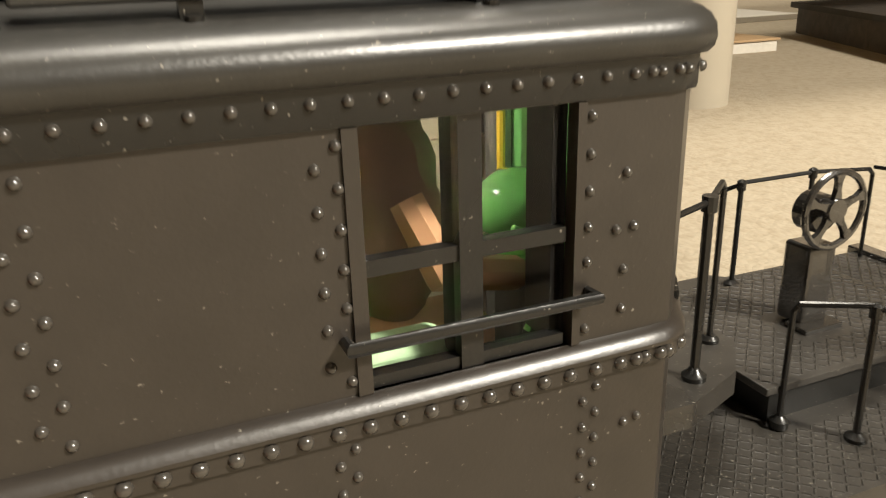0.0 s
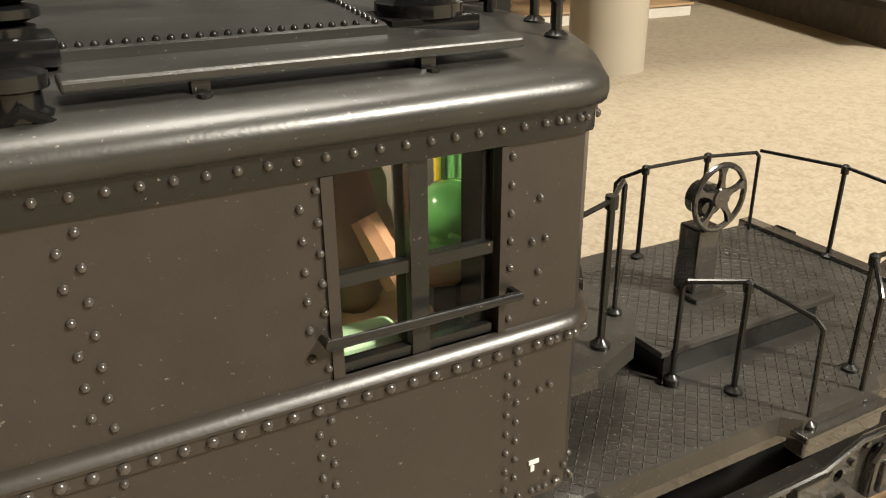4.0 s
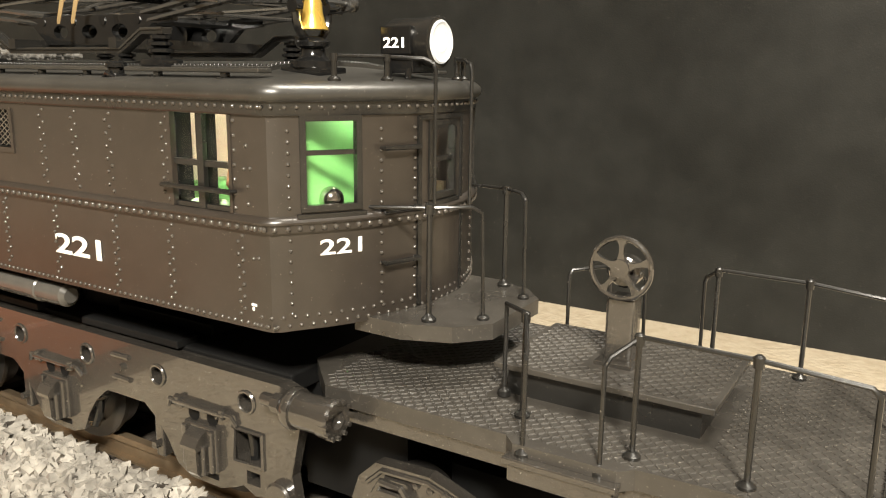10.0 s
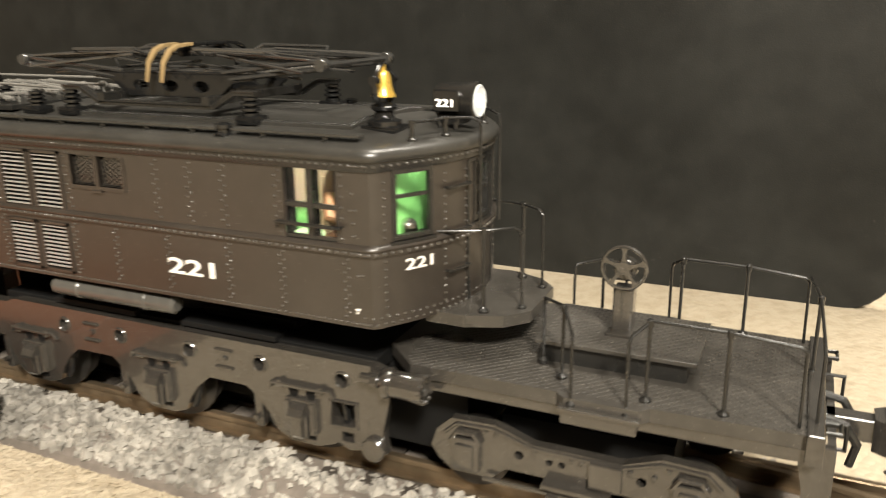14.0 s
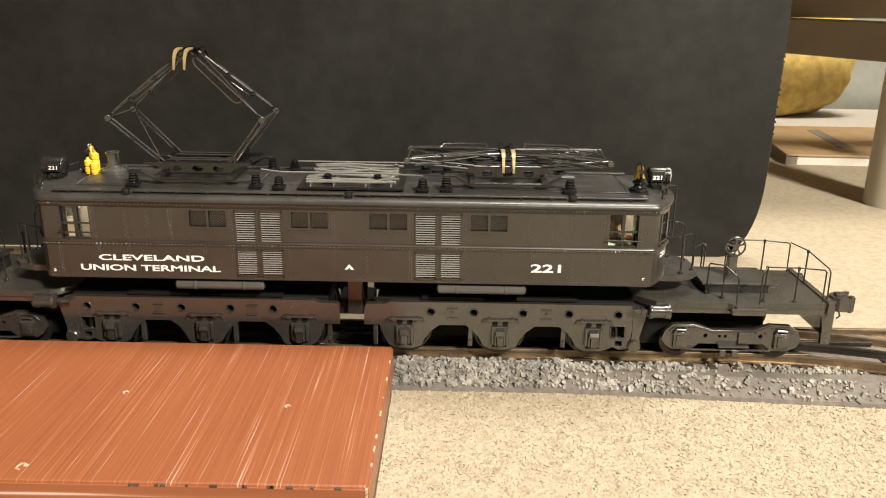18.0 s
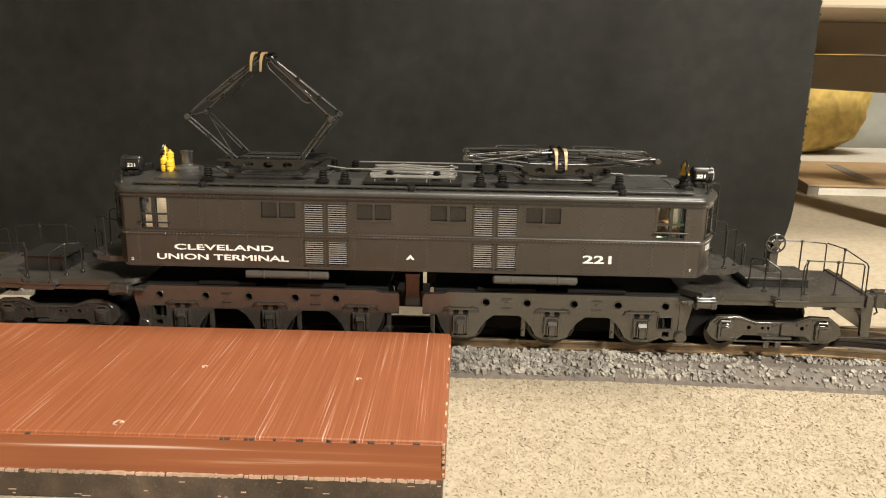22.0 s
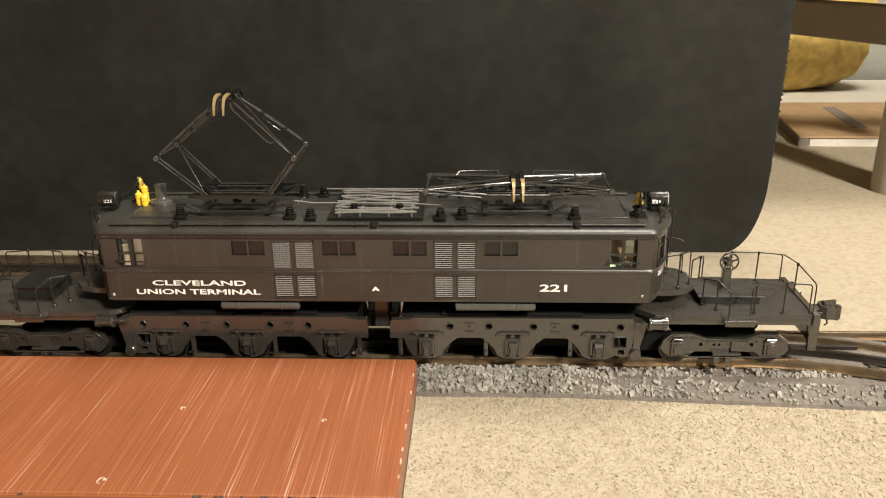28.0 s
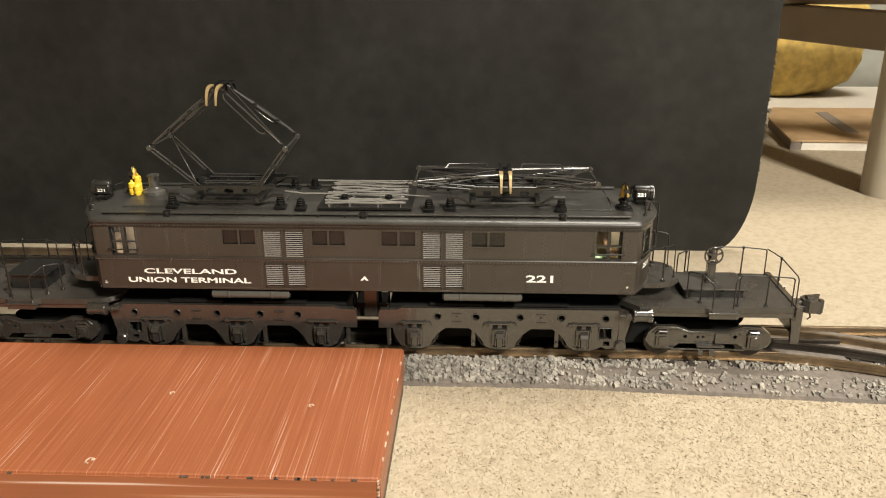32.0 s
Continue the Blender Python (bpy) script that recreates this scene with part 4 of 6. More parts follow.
def shoe_pair(cx, z, parent):
    for dx in (-2.4, 2.4):
        for sy in (-1, 1):
            bm = bmesh.new()
            pts = [(6.5, z), (11.5, z - 0.3), (14.5, z - 1.4), (17, z - 4.2), (18.2, z - 8.6)]
            quad = []
            for k, (y, zz) in enumerate(pts):
                h = 1.1 - 0.15 * k
                quad.append([bm.verts.new((cx + dx + sx * h, sy * y, zz + dz)) for sx, dz in ((-1, 0), (1, 0), (1, 0.7), (-1, 0.7))])
            for a, b in zip(quad, quad[1:]):
                for j in range(4):
                    bm.faces.new((a[j], a[(j + 1) % 4], b[(j + 1) % 4], b[j]))
            bm.faces.new(quad[0])
            bm.faces.new(quad[-1][::-1])
            part("contact_horn", bm, COPPER if sy < 0 else GLOSS, parent, "tan curved contact horn" if sy < 0 else "", True)
        bm = bmesh.new()
        box(bm, cx + dx - 1.1, cx + dx + 1.1, -6.8, 6.8, z - 0.1, z + 0.6, 0.1)
        part("contact_strip", bm, GLOSS, parent)
    bm = bmesh.new()
    box(bm, cx - 3.0, cx + 3.0, -6.6, -5.4, z - 1.2, z)
    box(bm, cx - 3.0, cx + 3.0, 5.4, 6.6, z - 1.2, z)
    tube(bm, [(cx, -9, z - 1.2), (cx, 9, z - 1.2)], 0.6, 8)
    part("shoe_carrier", bm, GLOSS, parent)


def pantograph(cx, raised):
    bm = bmesh.new()
    # channel frames with cranked ends
    for y in (-18.3, 18.3):
        for a, b, za, zb in ((-31, -25, 81.3, 81.3), (-25, -18.5, 81.3, 77.7), (-18.5, 18.5, 77.7, 77.7), (18.5, 25, 77.7, 81.3), (25, 31, 81.3, 81.3)):
            vs = [bm.verts.new((cx + x, y + dy, z + dz)) for x, z in ((a, za), (b, zb)) for dy, dz in ((-1.1, -0.5), (1.1, -0.5), (1.1, 0.5), (-1.1, 0.5))]
            for f in ((0, 1, 2, 3), (4, 5, 6, 7), (0, 1, 5, 4), (1, 2, 6, 5), (2, 3, 7, 6), (3, 0, 4, 7)):
                bm.faces.new([vs[q] for q in f])
        for dy in (-1.1, 1.1):
            tube(bm, [(cx + x, y + dy, z + 0.45) for x, z in ((-31, 81.3), (-25, 81.3), (-18.5, 77.7), (18.5, 77.7), (25, 81.3), (31, 81.3))], 0.3, 6)
    for x in (-17, 17):
        box(bm, cx + x - 1.2, cx + x + 1.2, -20, 20, 78.2, 80.2)
    base = part("pantograph", bm, BLACK, LOCO, "raised diamond pantograph on black cranked frame" if raised else "folded diamond pantograph on black cranked frame")
    for x in (-29.2, 29.2):
        for y in (-18.3, 18.3):
            insulator(cx + x, y, 76.2, 81.2, base)
    bm = bmesh.new()
    for y in (-12, 12):
        loop = [(cx - 26, 83.7), (cx - 20, 83.2), (cx - 15, 79.2), (cx + 15, 79.2), (cx + 20, 83.2), (cx + 26, 83.7), (cx + 26, 84.8), (cx - 26, 84.8)]
        slots = [[(cx + dx + 2.6 * math.cos(t), 81.9 + 1.5 * math.sin(t)) for t in [k * math.pi / 6 for k in range(12)]] for dx in (-10, 0, 10)]
        plate(bm, loop, slots, -0.8, 0.8, to_xz(y))
        tube(bm, [(cx - 26, y, 84.9), (cx + 26, y, 84.9)], 0.5, 7)
    for x in (-16, -5, 5, 16):
        tube(bm, [(cx + x, -13, 84), (cx + x, 13, 84)], 0.8, 8)
    cyl(bm, (cx - 8, -7, 82), (cx + 8, -7, 82), 2.4, 14)
    cyl(bm, (cx - 9, 6, 82), (cx + 6, 6, 82), 2.4, 14)
    part("spring_frame", bm, GLOSS, base, "black spring cradle")
    for y in (-9, -5, 4, 9):
        bm = bmesh.new()
        tube(bm, [(cx - 15, y, 85.4), (cx + 15, y, 85.4)], 0.45, 8)
        part("tension_rod", bm, ROD, base, "bright spring rod", True)
    kz, kx = (106.0, 36) if raised else (88.0, 48)
    az = 136.5 if raised else 91.0
    ox = -3.0 if raised else 0.0
    pz = 84.5
    for sx in (-1, 1):
        piv, knee = cx + sx * 16.5, cx + ox + sx * kx
        low, up = bmesh.new(), bmesh.new()
        for y0, y1, ya in ((-12, -15.5, -6), (12, 15.5, 6)):
            d = Vector((knee - piv, y1 - y0, kz - pz)).normalized()
            lift = Vector((0, 0, 0.9)) if not raised else Vector((d.z, 0, -d.x)).normalized() * 0.9
            p0, p1 = Vector((piv, y0, pz)), Vector((knee, y1, kz))
            tube(low, [p0 + lift, p1 + lift], 0.55 if raised else 0.62, 7)
            tube(low, [p0 - lift, p1 - lift], 0.55 if raised else 0.62, 7)
            q1 = Vector((cx + ox + sx * 2.0, ya, az - 1))
            k0 = p1 + Vector((0, 0, 0.6))
            tube(up, [k0, q1], 0.62 if raised else 0.7, 7)
            tube(up, [k0.lerp(q1, 0.08) + Vector((0, -0.9 if y0 < 0 else 0.9, 0.4)), k0.lerp(q1, 0.25) + Vector((0, -1.4 if y0 < 0 else 1.4, 0.6)), k0.lerp(q1, 0.7) + Vector((0, -1.4 if y0 < 0 else 1.4, 0.6)), k0.lerp(q1, 0.86)], 0.32, 6)
            lathe(low, ((1.4, -1.5), (1.6, -1.2), (1.6, 1.2), (1.4, 1.5)), p1, "y", 12)
        a, b = Vector((piv, -12, pz)), Vector((knee, 15.5, kz))
        tube(low, [a.lerp(b, 0.05), a.lerp(b, 0.95)], 0.3, 6)
        tube(up, [(knee, -15.5, kz + 0.6), (cx + ox + sx * 2.0, 6, az - 1)], 0.3, 6)
        tube(low, [(knee, -16.5, kz), (knee, 16.5, kz)], 0.6, 8)
        if raised:
            for y0, y1 in ((-15.5, -6), (15.5, 6)):
                p1, q1 = Vector((knee, y0, kz)), Vector((cx + ox + sx * 2.0, y1, az - 1))
                side = Vector((0, -1 if y0 < 0 else 1, 0)) * 2.0
                drop = Vector((-sx * 1.0, 0, -1.6))
                e0, e1 = p1.lerp(q1, 0.28), p1.lerp(q1, 0.96)
                bm = bmesh.new()
                tube(bm, [e0, p1.lerp(q1, 0.31) + side * 0.7 + drop, p1.lerp(q1, 0.36) + side + drop * 1.4, p1.lerp(q1, 0.88) + side + drop * 1.4, p1.lerp(q1, 0.93) + side * 0.7 + drop, e1], 0.36, 7)
                part("guard_loop", bm, ROD, base, "thin bent black guard loop", True)
            for y0, y1 in ((-15.5, -6), (15.5, 6)):
                for f in (0.04, 0.3, 0.62, 0.94):
                    c = Vector((knee, y0, kz)).lerp(Vector((cx + ox + sx * 2.0, y1, az - 1)), f)
                    bm = bmesh.new()
                    lathe(bm, ((0.7, -1.0), (1.25, -0.7), (1.25, 0.7), (0.7, 1.0)), c, "y", 10)
                    part("arm_clamp", bm, GLOSS, base, "", True)
            for f in (0.1, 0.55):
                for y0, y1 in ((-12, -15.5), (12, 15.5)):
                    c = Vector((piv, y0, pz)).lerp(Vector((knee, y1, kz)), f)
                    bm = bmesh.new()
                    lathe(bm, ((1.3, -0.6), (1.3, 0.6)), c, "y", 10)
                    part("arm_clamp", bm, GLOSS, base, "", True)
        part("lower_arm", low, ROD, base, "thin black tubular lower arms", True)
        part("upper_arm", up, ROD, base, "thin dark tubular upper arms", True)
        if not raised:
            for y in (-1, 1):
                for a, b, q, r in ((9, 31, 91.2, 90.8), (14, 44, 89.6, 86.4), (6, 40, 87.0, 84.6), (20, 46, 90.6, 89.0)):
                    bm = bmesh.new()
                    w = 14 if a == 9 else 8 + (a % 5) * 1.7
                    pts = [(cx + sx * a, y * (w - 4), q - 1.6), (cx + sx * (a + 1), y * w, q), (cx + sx * b, y * w, r), (cx + sx * (b + 2), y * (w - 4), r - 1.6)] if a == 9 else [(cx + sx * a, y * w * 0.7, q), (cx + sx * b, y * (w + 3), r)]
                    tube(bm, pts, 0.4, 6)
                    part("guard_rod", bm, ROD, base, "", True)
    holder = bmesh.new()
    tube(holder, [(cx + ox, -8, az - 1.2), (cx + ox, 8, az - 1.2)], 0.9, 8)
    part("shoe_pivot", holder, GLOSS, base)
    shoe_pair(cx + ox, az + 0.8, base)


pantograph(-74.4, True)
pantograph(74.4, False)

# resistor tubes and bus bars between the pantographs
bm = bmesh.new()
box(bm, -25, 25, -21.5, 21.5, 74.6, 76.0, 0.2)
part("grid_base", bm, BLACK, roof)
rng = random.Random(5)
for i, y in enumerate((-20.5, -17.2, -13.6, -10, -6, -2, 2, 6, 10, 13.6, 17.2, 20.5)):
    bm = bmesh.new()
    zs = [77.4 + rng.uniform(-0.3, 1.3) for _ in range(4)]
    tube(bm, [(-23 + rng.uniform(0, 3), y, zs[0]), (-8, y + rng.uniform(-0.6, 0.6), zs[1]), (7, y + rng.uniform(-0.6, 0.6), zs[2]), (23 - rng.uniform(0, 3), y, zs[3])], 0.62, 10)
    for x, z in ((-19, zs[0]), (-8, zs[1]), (7, zs[2]), (19, zs[3])):
        cyl(bm, (x, y, 75.8), (x, y, z), 0.35, 8)
        lathe(bm, ((0.9, x - 0.6), (0.9, x + 0.6)), (0, y, z), "x", 10)
    part("resistor_tube", bm, TUBE, roof, "satin silver tube", True)
for x, y in ((-34, -20), (34, -20), (-12, -12), (12, -12), (-34, 20), (34, 20)):
    insulator(x, y, 76.2, 80.6, foot=True)
bm = bmesh.new()
tube(bm, [(-44, -12, 82), (-34, -12, 80.8), (12, -12, 80.8), (34, -16, 80.8)], 0.4, 8)
tube(bm, [(-31, 14, 80.8), (42, 14, 80.8)], 0.4, 8)
part("bus_bar", bm, TUBE, roof, "bare silver conductor", True)


# headlights
def headlight(sign, lit):
    bm = bmesh.new()
    lathe(bm, ((2.8, 144.0), (3.9, 144.6), (4.15, 145.0), (4.15, 152.6), (4.5, 152.8), (4.5, 154.4), (3.9, 154.6)), (0, 0, 79.6), "x", 28)
    for v in bm.verts:
        v.co.x *= sign
    shell = part("headlight", bm, BLACK, LOCO, "black cylindrical headlight", True)
    bm = bmesh.new()
    lathe(bm, ((3.8, 154.7), (3.5, 155.0), (2.6, 154.4), (1.9, 153.9)), (0, 0, 79.6), "x", 28)
    for v in bm.verts:
        v.co.x *= sign
    bulb = bmesh.new()
    lathe(bulb, ((1.9, 154.0), (1.6, 154.8), (0.9, 155.2), (0.1, 155.3)), (0, 0, 79.6), "x", 20)
    for v in bulb.verts:
        v.co.x *= sign
    part("headlight_bulb", bulb, HOT if lit else CHROME, shell, "bright round bulb" if lit else "unlit silver reflector", True)
    part("headlight_lens", bm, LENS if lit else GLOSS, shell, "lit white lens" if lit else "unlit dark lens", True)
    bm = bmesh.new()
    for y in (-1, 1):
        box(bm, *sorted((sign * 145.0, sign * 151.4)), *sorted((y * 3.4, y * 4.9)), 77.4, 82.2, 0.2)
    box(bm, *sorted((sign * 145.4, sign * 151.0)), -3.6, 3.6, 74.2, 76.6, 0.2)
    tube(bm, [(sign * 146.4, -4, 73.2), (sign * 146.4, -4, 75)], 0.6, 8)
    tube(bm, [(sign * 150.4, -4, 73.2), (sign * 150.4, -4, 75)], 0.6, 8)
    part("number_box", bm, GLOSS, shell, "black number box")
    for side in (-1, 1):
        bm = text_mesh("221", 1.75, 1.0, 0.1, 0.01)
        w = max(v.co.x for v in bm.verts)
        for v in bm.verts:
            v.co = Vector((v.co.x / w * 4.3, v.co.y, v.co.z))
        ob = part("number", bm, NUMLIT if lit else WHITE, shell)
        ob.matrix_basis = at_mm(145.8 if sign > 0 else -150.6, -4.95, 78.5) if side < 0 else at_mm(150.6 if sign > 0 else -145.8, 4.95, 78.5, 0, 0, 180)


headlight(1, True)
headlight(-1, False)

# bells on yokes
for sx in (1, -1):
    cx, cy = sx * 137.0, -13.6 * sx
    bm = bmesh.new()
    box(bm, cx - 4.4, cx + 4.4, cy - 3.6, cy + 3.6, 73.6, 75.0, 0.2)
    lathe(bm, ((4.0, 74.9), (4.0, 76.0), (2.7, 76.4), (2.2, 77.0), (2.1, 78.0), (2.9, 78.5), (3.1, 79.2), (2.4, 79.8), (1.0, 80.2)), (cx, cy, 0), seg=20)
    tube(bm, [(cx, cy + 4.3 * math.sin(t), 84.0 - 4.8 * math.cos(t)) for t in [radians(a) for a in range(-95, 96, 19)]], 0.75, 8)
    for y in (-4.3, 4.3):
        lathe(bm, ((1.15, -0.8), (1.15, 0.8)), (cx, cy + y, 85.0), "y", 12)
    tube(bm, [(cx, cy - 4.1, 85.4), (cx, cy - 2.2, 87.8), (cx, cy, 88.4), (cx, cy + 2.2, 87.8), (cx, cy + 4.1, 85.4)], 0.5, 8)
    yoke = part("bell_yoke", bm, GLOSS, LOCO, "gloss black bell yoke", True)
    bm = bmesh.new()
    lathe(bm, ((2.7, 81.3), (2.65, 81.7), (2.2, 82.5), (1.85, 84.0), (1.65, 85.8), (1.3, 86.7), (0.6, 87.1), (0.6, 88.4)), (cx, cy, 0), seg=24)
    part("bell", bm, BRASS, yoke, "polished brass bell", True)
# whistles and boiler stack at the rear end
for i, (x, y, h) in enumerate(((-132.8, 0, 83.0), (-130.2, 2.6, 86.0), (-129.2, -1.6, 82.0))):
    bm = bmesh.new()
    lathe(bm, ((1.6, 75.8), (1.6, 76.6), (1.9, 76.8), (1.9, h - 4), (1.3, h - 3.6), (1.9, h - 3.2), (1.9, h - 0.8), (0.8, h), (0.6, h + 1)), (x, y, 0), seg=16)
    part("whistle", bm, YELLOW, LOCO, "yellow brass air whistle", True)
bm = bmesh.new()
lathe(bm, ((6.6, 75.6), (6.6, 77.6), (6.0, 78.4), (3.6, 79.0), (2.9, 79.6), (2.9, 85.4), (3.3, 85.6), (3.3, 86.4), (2.3, 86.4), (2.3, 82.0)), (-121.4, 3.0, 0), seg=24)
part("boiler_stack", bm, TANK, LOCO, "black smoke stack on a round base", True)

# roof hand rails at both ends
for sx in (1, -1):
    for y in (-1, 1):
        bm = bmesh.new()
        tube(bm, [(sx * 147.3, y * 20.6, 73.4), (sx * 147.3, y * 20.6, 76.8), (sx * 151.2, y * 11.5, 76.8), (sx * 155.6, y * 6.8, 76.6), (sx * 157.2, y * 6.3, 75.8), (sx * 157.5, y * 6.2, 74.6), (sx * 157.5, y * 6.2, 50.0)], 0.34, 8)
        part("roof_handrail", bm, BLACK, LOCO, "thin bent wire handrail", True)
        for x, yy in ((147.3, 20.6), (151.2, 11.5)):
            bm = bmesh.new()
            tube(bm, [(sx * x, y * yy, 72.4), (sx * x, y * yy, 76.6)], 0.5, 8)
            lathe(bm, ((1.1, 72.4), (1.1, 73.2), (0.6, 73.6)), (sx * x, y * yy, 0), seg=12)
            lathe(bm, ((0.7, 76.0), (0.7, 77.2)), (sx * x, y * yy, 0), seg=10)
            part("handrail_post", bm, BLACK, LOCO, "", True)

# ---- cab interiors ----
for sx in (1, -1):
    bm = bmesh.new()
    box(bm, *sorted((sx * 110, sx * 111)), -30, 30, 33.5, 71)
    part("bulkhead", bm, CREAM, LOCO, "cream cab bulkhead")
    bm = bmesh.new()
    box(bm, *sorted((sx * 111.2, sx * 142)), -29.6, 29.6, 33.2, 34.4)
    part("cab_floor", bm, VOID, LOCO)
    bm = bmesh.new()
    box(bm, *sorted((sx * 111.2, sx * 148)), -1.4, -0.6, 34.4, 58.8)
    part("cab_partition", bm, CREAM, LOCO, "cream inner partition")
    bm = bmesh.new()
    box(bm, *sorted((sx * 111.2, sx * 142)), -1.4, -0.6, 59.0, 71)
    part("cab_panel", bm, CREAM, LOCO, "cream inner panel")
    bm = bmesh.new()
    if sx > 0:
        box(bm, 139.4, 147.4, -16.4, -11, 34.4, 50.8, 0.3)
        stand = part("control_stand", bm, VOID, LOCO, "dark cab control stand")
        bm = bmesh.new()
        lathe(bm, ((3.2, 50.8), (3.5, 51.4), (3.4, 52.6), (2.4, 53.0), (2.4, 53.8), (3.5, 54.2), (3.9, 55.2), (3.7, 56.6), (3.0, 57.8), (1.8, 58.7), (0.4, 59.0)), (139.6, -15, 0), seg=28)
        part("controller_hood", bm, GREEN_GLOSS, stand, "shiny green controller hood", True)
        bm = bmesh.new()
        box(bm, 143.6, 144.5, -24.5, -4.6, 50.0, 69, 0.3)
        part("back_panel", bm, GREEN, stand, "apple green panel behind the controller")
        bm = bmesh.new()
        tube(bm, [(135.4, -22.2, 56.6), (137.6, -22.2, 55.4), (138.4, -22.2, 53.0), (137.8, -22.2, 50.0), (136.6, -22.2, 48.0)], 0.28, 8)
        part("bent_handle", bm, GREEN_GLOSS, stand, "thin green bent handle", True)
        bm = bmesh.new()
        box(bm, 120.8, 127.6, -28.6, -25.2, 34.4, 52.4, 0.8)
        part("low_locker", bm, PALE, LOCO, "pale green low locker")
    else:
        box(bm, -143, -138, -22, -7, 34.4, 56, 1.2)
        part("control_stand", bm, CREAM, LOCO, "cream control stand")
    bm = bmesh.new()
    box(bm, *sorted((sx * 112, sx * 117)), -27, -12, 34.4, 54, 1.0)
    part("cab_locker", bm, GREEN if sx > 0 else CREAM, LOCO, "painted cab locker")
    for x, y, r, h in ((146.4, -8, 1.3, 68), (142.5, -6, 1.3, 68), (139, -4, 0.8, 66)):
        bm = bmesh.new()
        cyl(bm, (sx * x, y, 34.4), (sx * x, y, h), r, 12)
        part("brake_pipe", bm, TUBE, LOCO, "silver brake pipe", True)
    bm = bmesh.new()
    bmesh.ops.create_uvsphere(bm, u_segments=16, v_segments=10, radius=2.2, matrix=Matrix.Translation((sx * 145.6, -19.8, 53.4)))
    part("gauge_dome", bm, CHROME, LOCO, "round silver gauge behind the window", True)
    bm = bmesh.new()
    bmesh.ops.create_uvsphere(bm, u_segments=12, v_segments=8, radius=1.3, matrix=Matrix.Translation((sx * 127, -12, 68.5)))
    part("cab_bulb", bm, BULB, LOCO, "lit warm white cab bulb", True)
    bm = bmesh.new()
    box(bm, *sorted((sx * 111.2, sx * 138)), 28.6, 29.4, 34.4, 50.6)
    box(bm, *sorted((sx * 111.2, sx * 119)), 28.6, 29.4, 50.6, 71)
    part("cab_lining", bm, CREAM, LOCO, "cream lining of the far wall")
    bm = bmesh.new()
    bmesh.ops.create_uvsphere(bm, u_segments=12, v_segments=8, radius=0.8, matrix=Matrix.Translation((sx * 132, 10, 68.5)))
    part("cab_bulb", bm, BULB, LOCO, "small lit warm white cab bulb", True)
    bm = bmesh.new()
    bmesh.ops.create_uvsphere(bm, u_segments=12, v_segments=8, radius=0.8, matrix=Matrix.Translation((sx * 146.0, -13, 68.5)))
    part("cab_bulb", bm, BULB, LOCO, "small lit warm white cab bulb", True)
    if sx > 0:
        bm = bmesh.new()
        cyl(bm, (141, -9.4, 56), (141, -9.4, 66), 0.4, 8)
        part("yellow_pipe", bm, YELLOW, LOCO, "thin yellow pipe", True)

# ---- the seated figure is one plain shape ----
bm = bmesh.new()
bmesh.ops.create_uvsphere(bm, u_segments=18, v_segments=12, radius=1, matrix=Matrix.Translation((127.2, -18, 57.5)) @ Matrix.Diagonal((4.2, 4.6, 8.6, 1)))
bmesh.ops.create_uvsphere(bm, u_segments=14, v_segments=10, radius=2.8, matrix=Matrix.Translation((127.6, -18.0, 66.6)))
for v in bm.verts:
    v.co += Vector((noise.noise(v.co * 0.5), noise.noise(v.co * 0.5 + Vector((9, 0, 0))), 0)) * 0.8
cut = len(bm.faces)
tube(bm, [(127, -22.5, 60), (128.5, -25, 55.4), (135.2, -23, 53.4)], 1.3, 8)
box(bm, 124, 134, -23, -16, 46, 50, 1.2)
box(bm, 131, 134, -23, -16, 34.4, 47, 0.8)
bm.faces.ensure_lookup_table()
for f in bm.faces[cut:]:
    f.material_index = 1
fig = part("seated_figure", bm, COAT, None, "", True)
fig.data.materials.append(SKIN)
tagged(fig, "brown and tan seated miniature figure inside the cab", "figurine")
fig.location = (2.2 * MM, 0, 0)

# ---- running gear ----
AXLES = (25.8, 72.6, 118.4)


def frame_loop(s):
    """Outline of one main side frame, axle lobes below and arches between."""
    pts = [(6, 16.5), (7, 19.0), (16, 19.2), (19, 20.4), (138, 20.4), (141.5, 19.4), (141.5, 10.0), (137, 6), (136.5, -2), (131.5, -3)]
    for i, x in enumerate(AXLES[::-1]):
        pts += [(x + 10, 1.5 if i else -1.6), (x + 8, -2.6), (x + 4, -4.0), (x - 4, -4.0), (x - 8, -2.0), (x - 10.5, 2.5)]
        if i < 2:
            nx = AXLES[::-1][i + 1]
            pts += [(x - 13.5, 6.0), (x - 17, 8.6), (nx + 17, 8.6), (nx + 13, 5.5)]
    pts += [(13.5, 8.2), (6, 8.2)]
    return [(x * s, z) for x, z in pts]


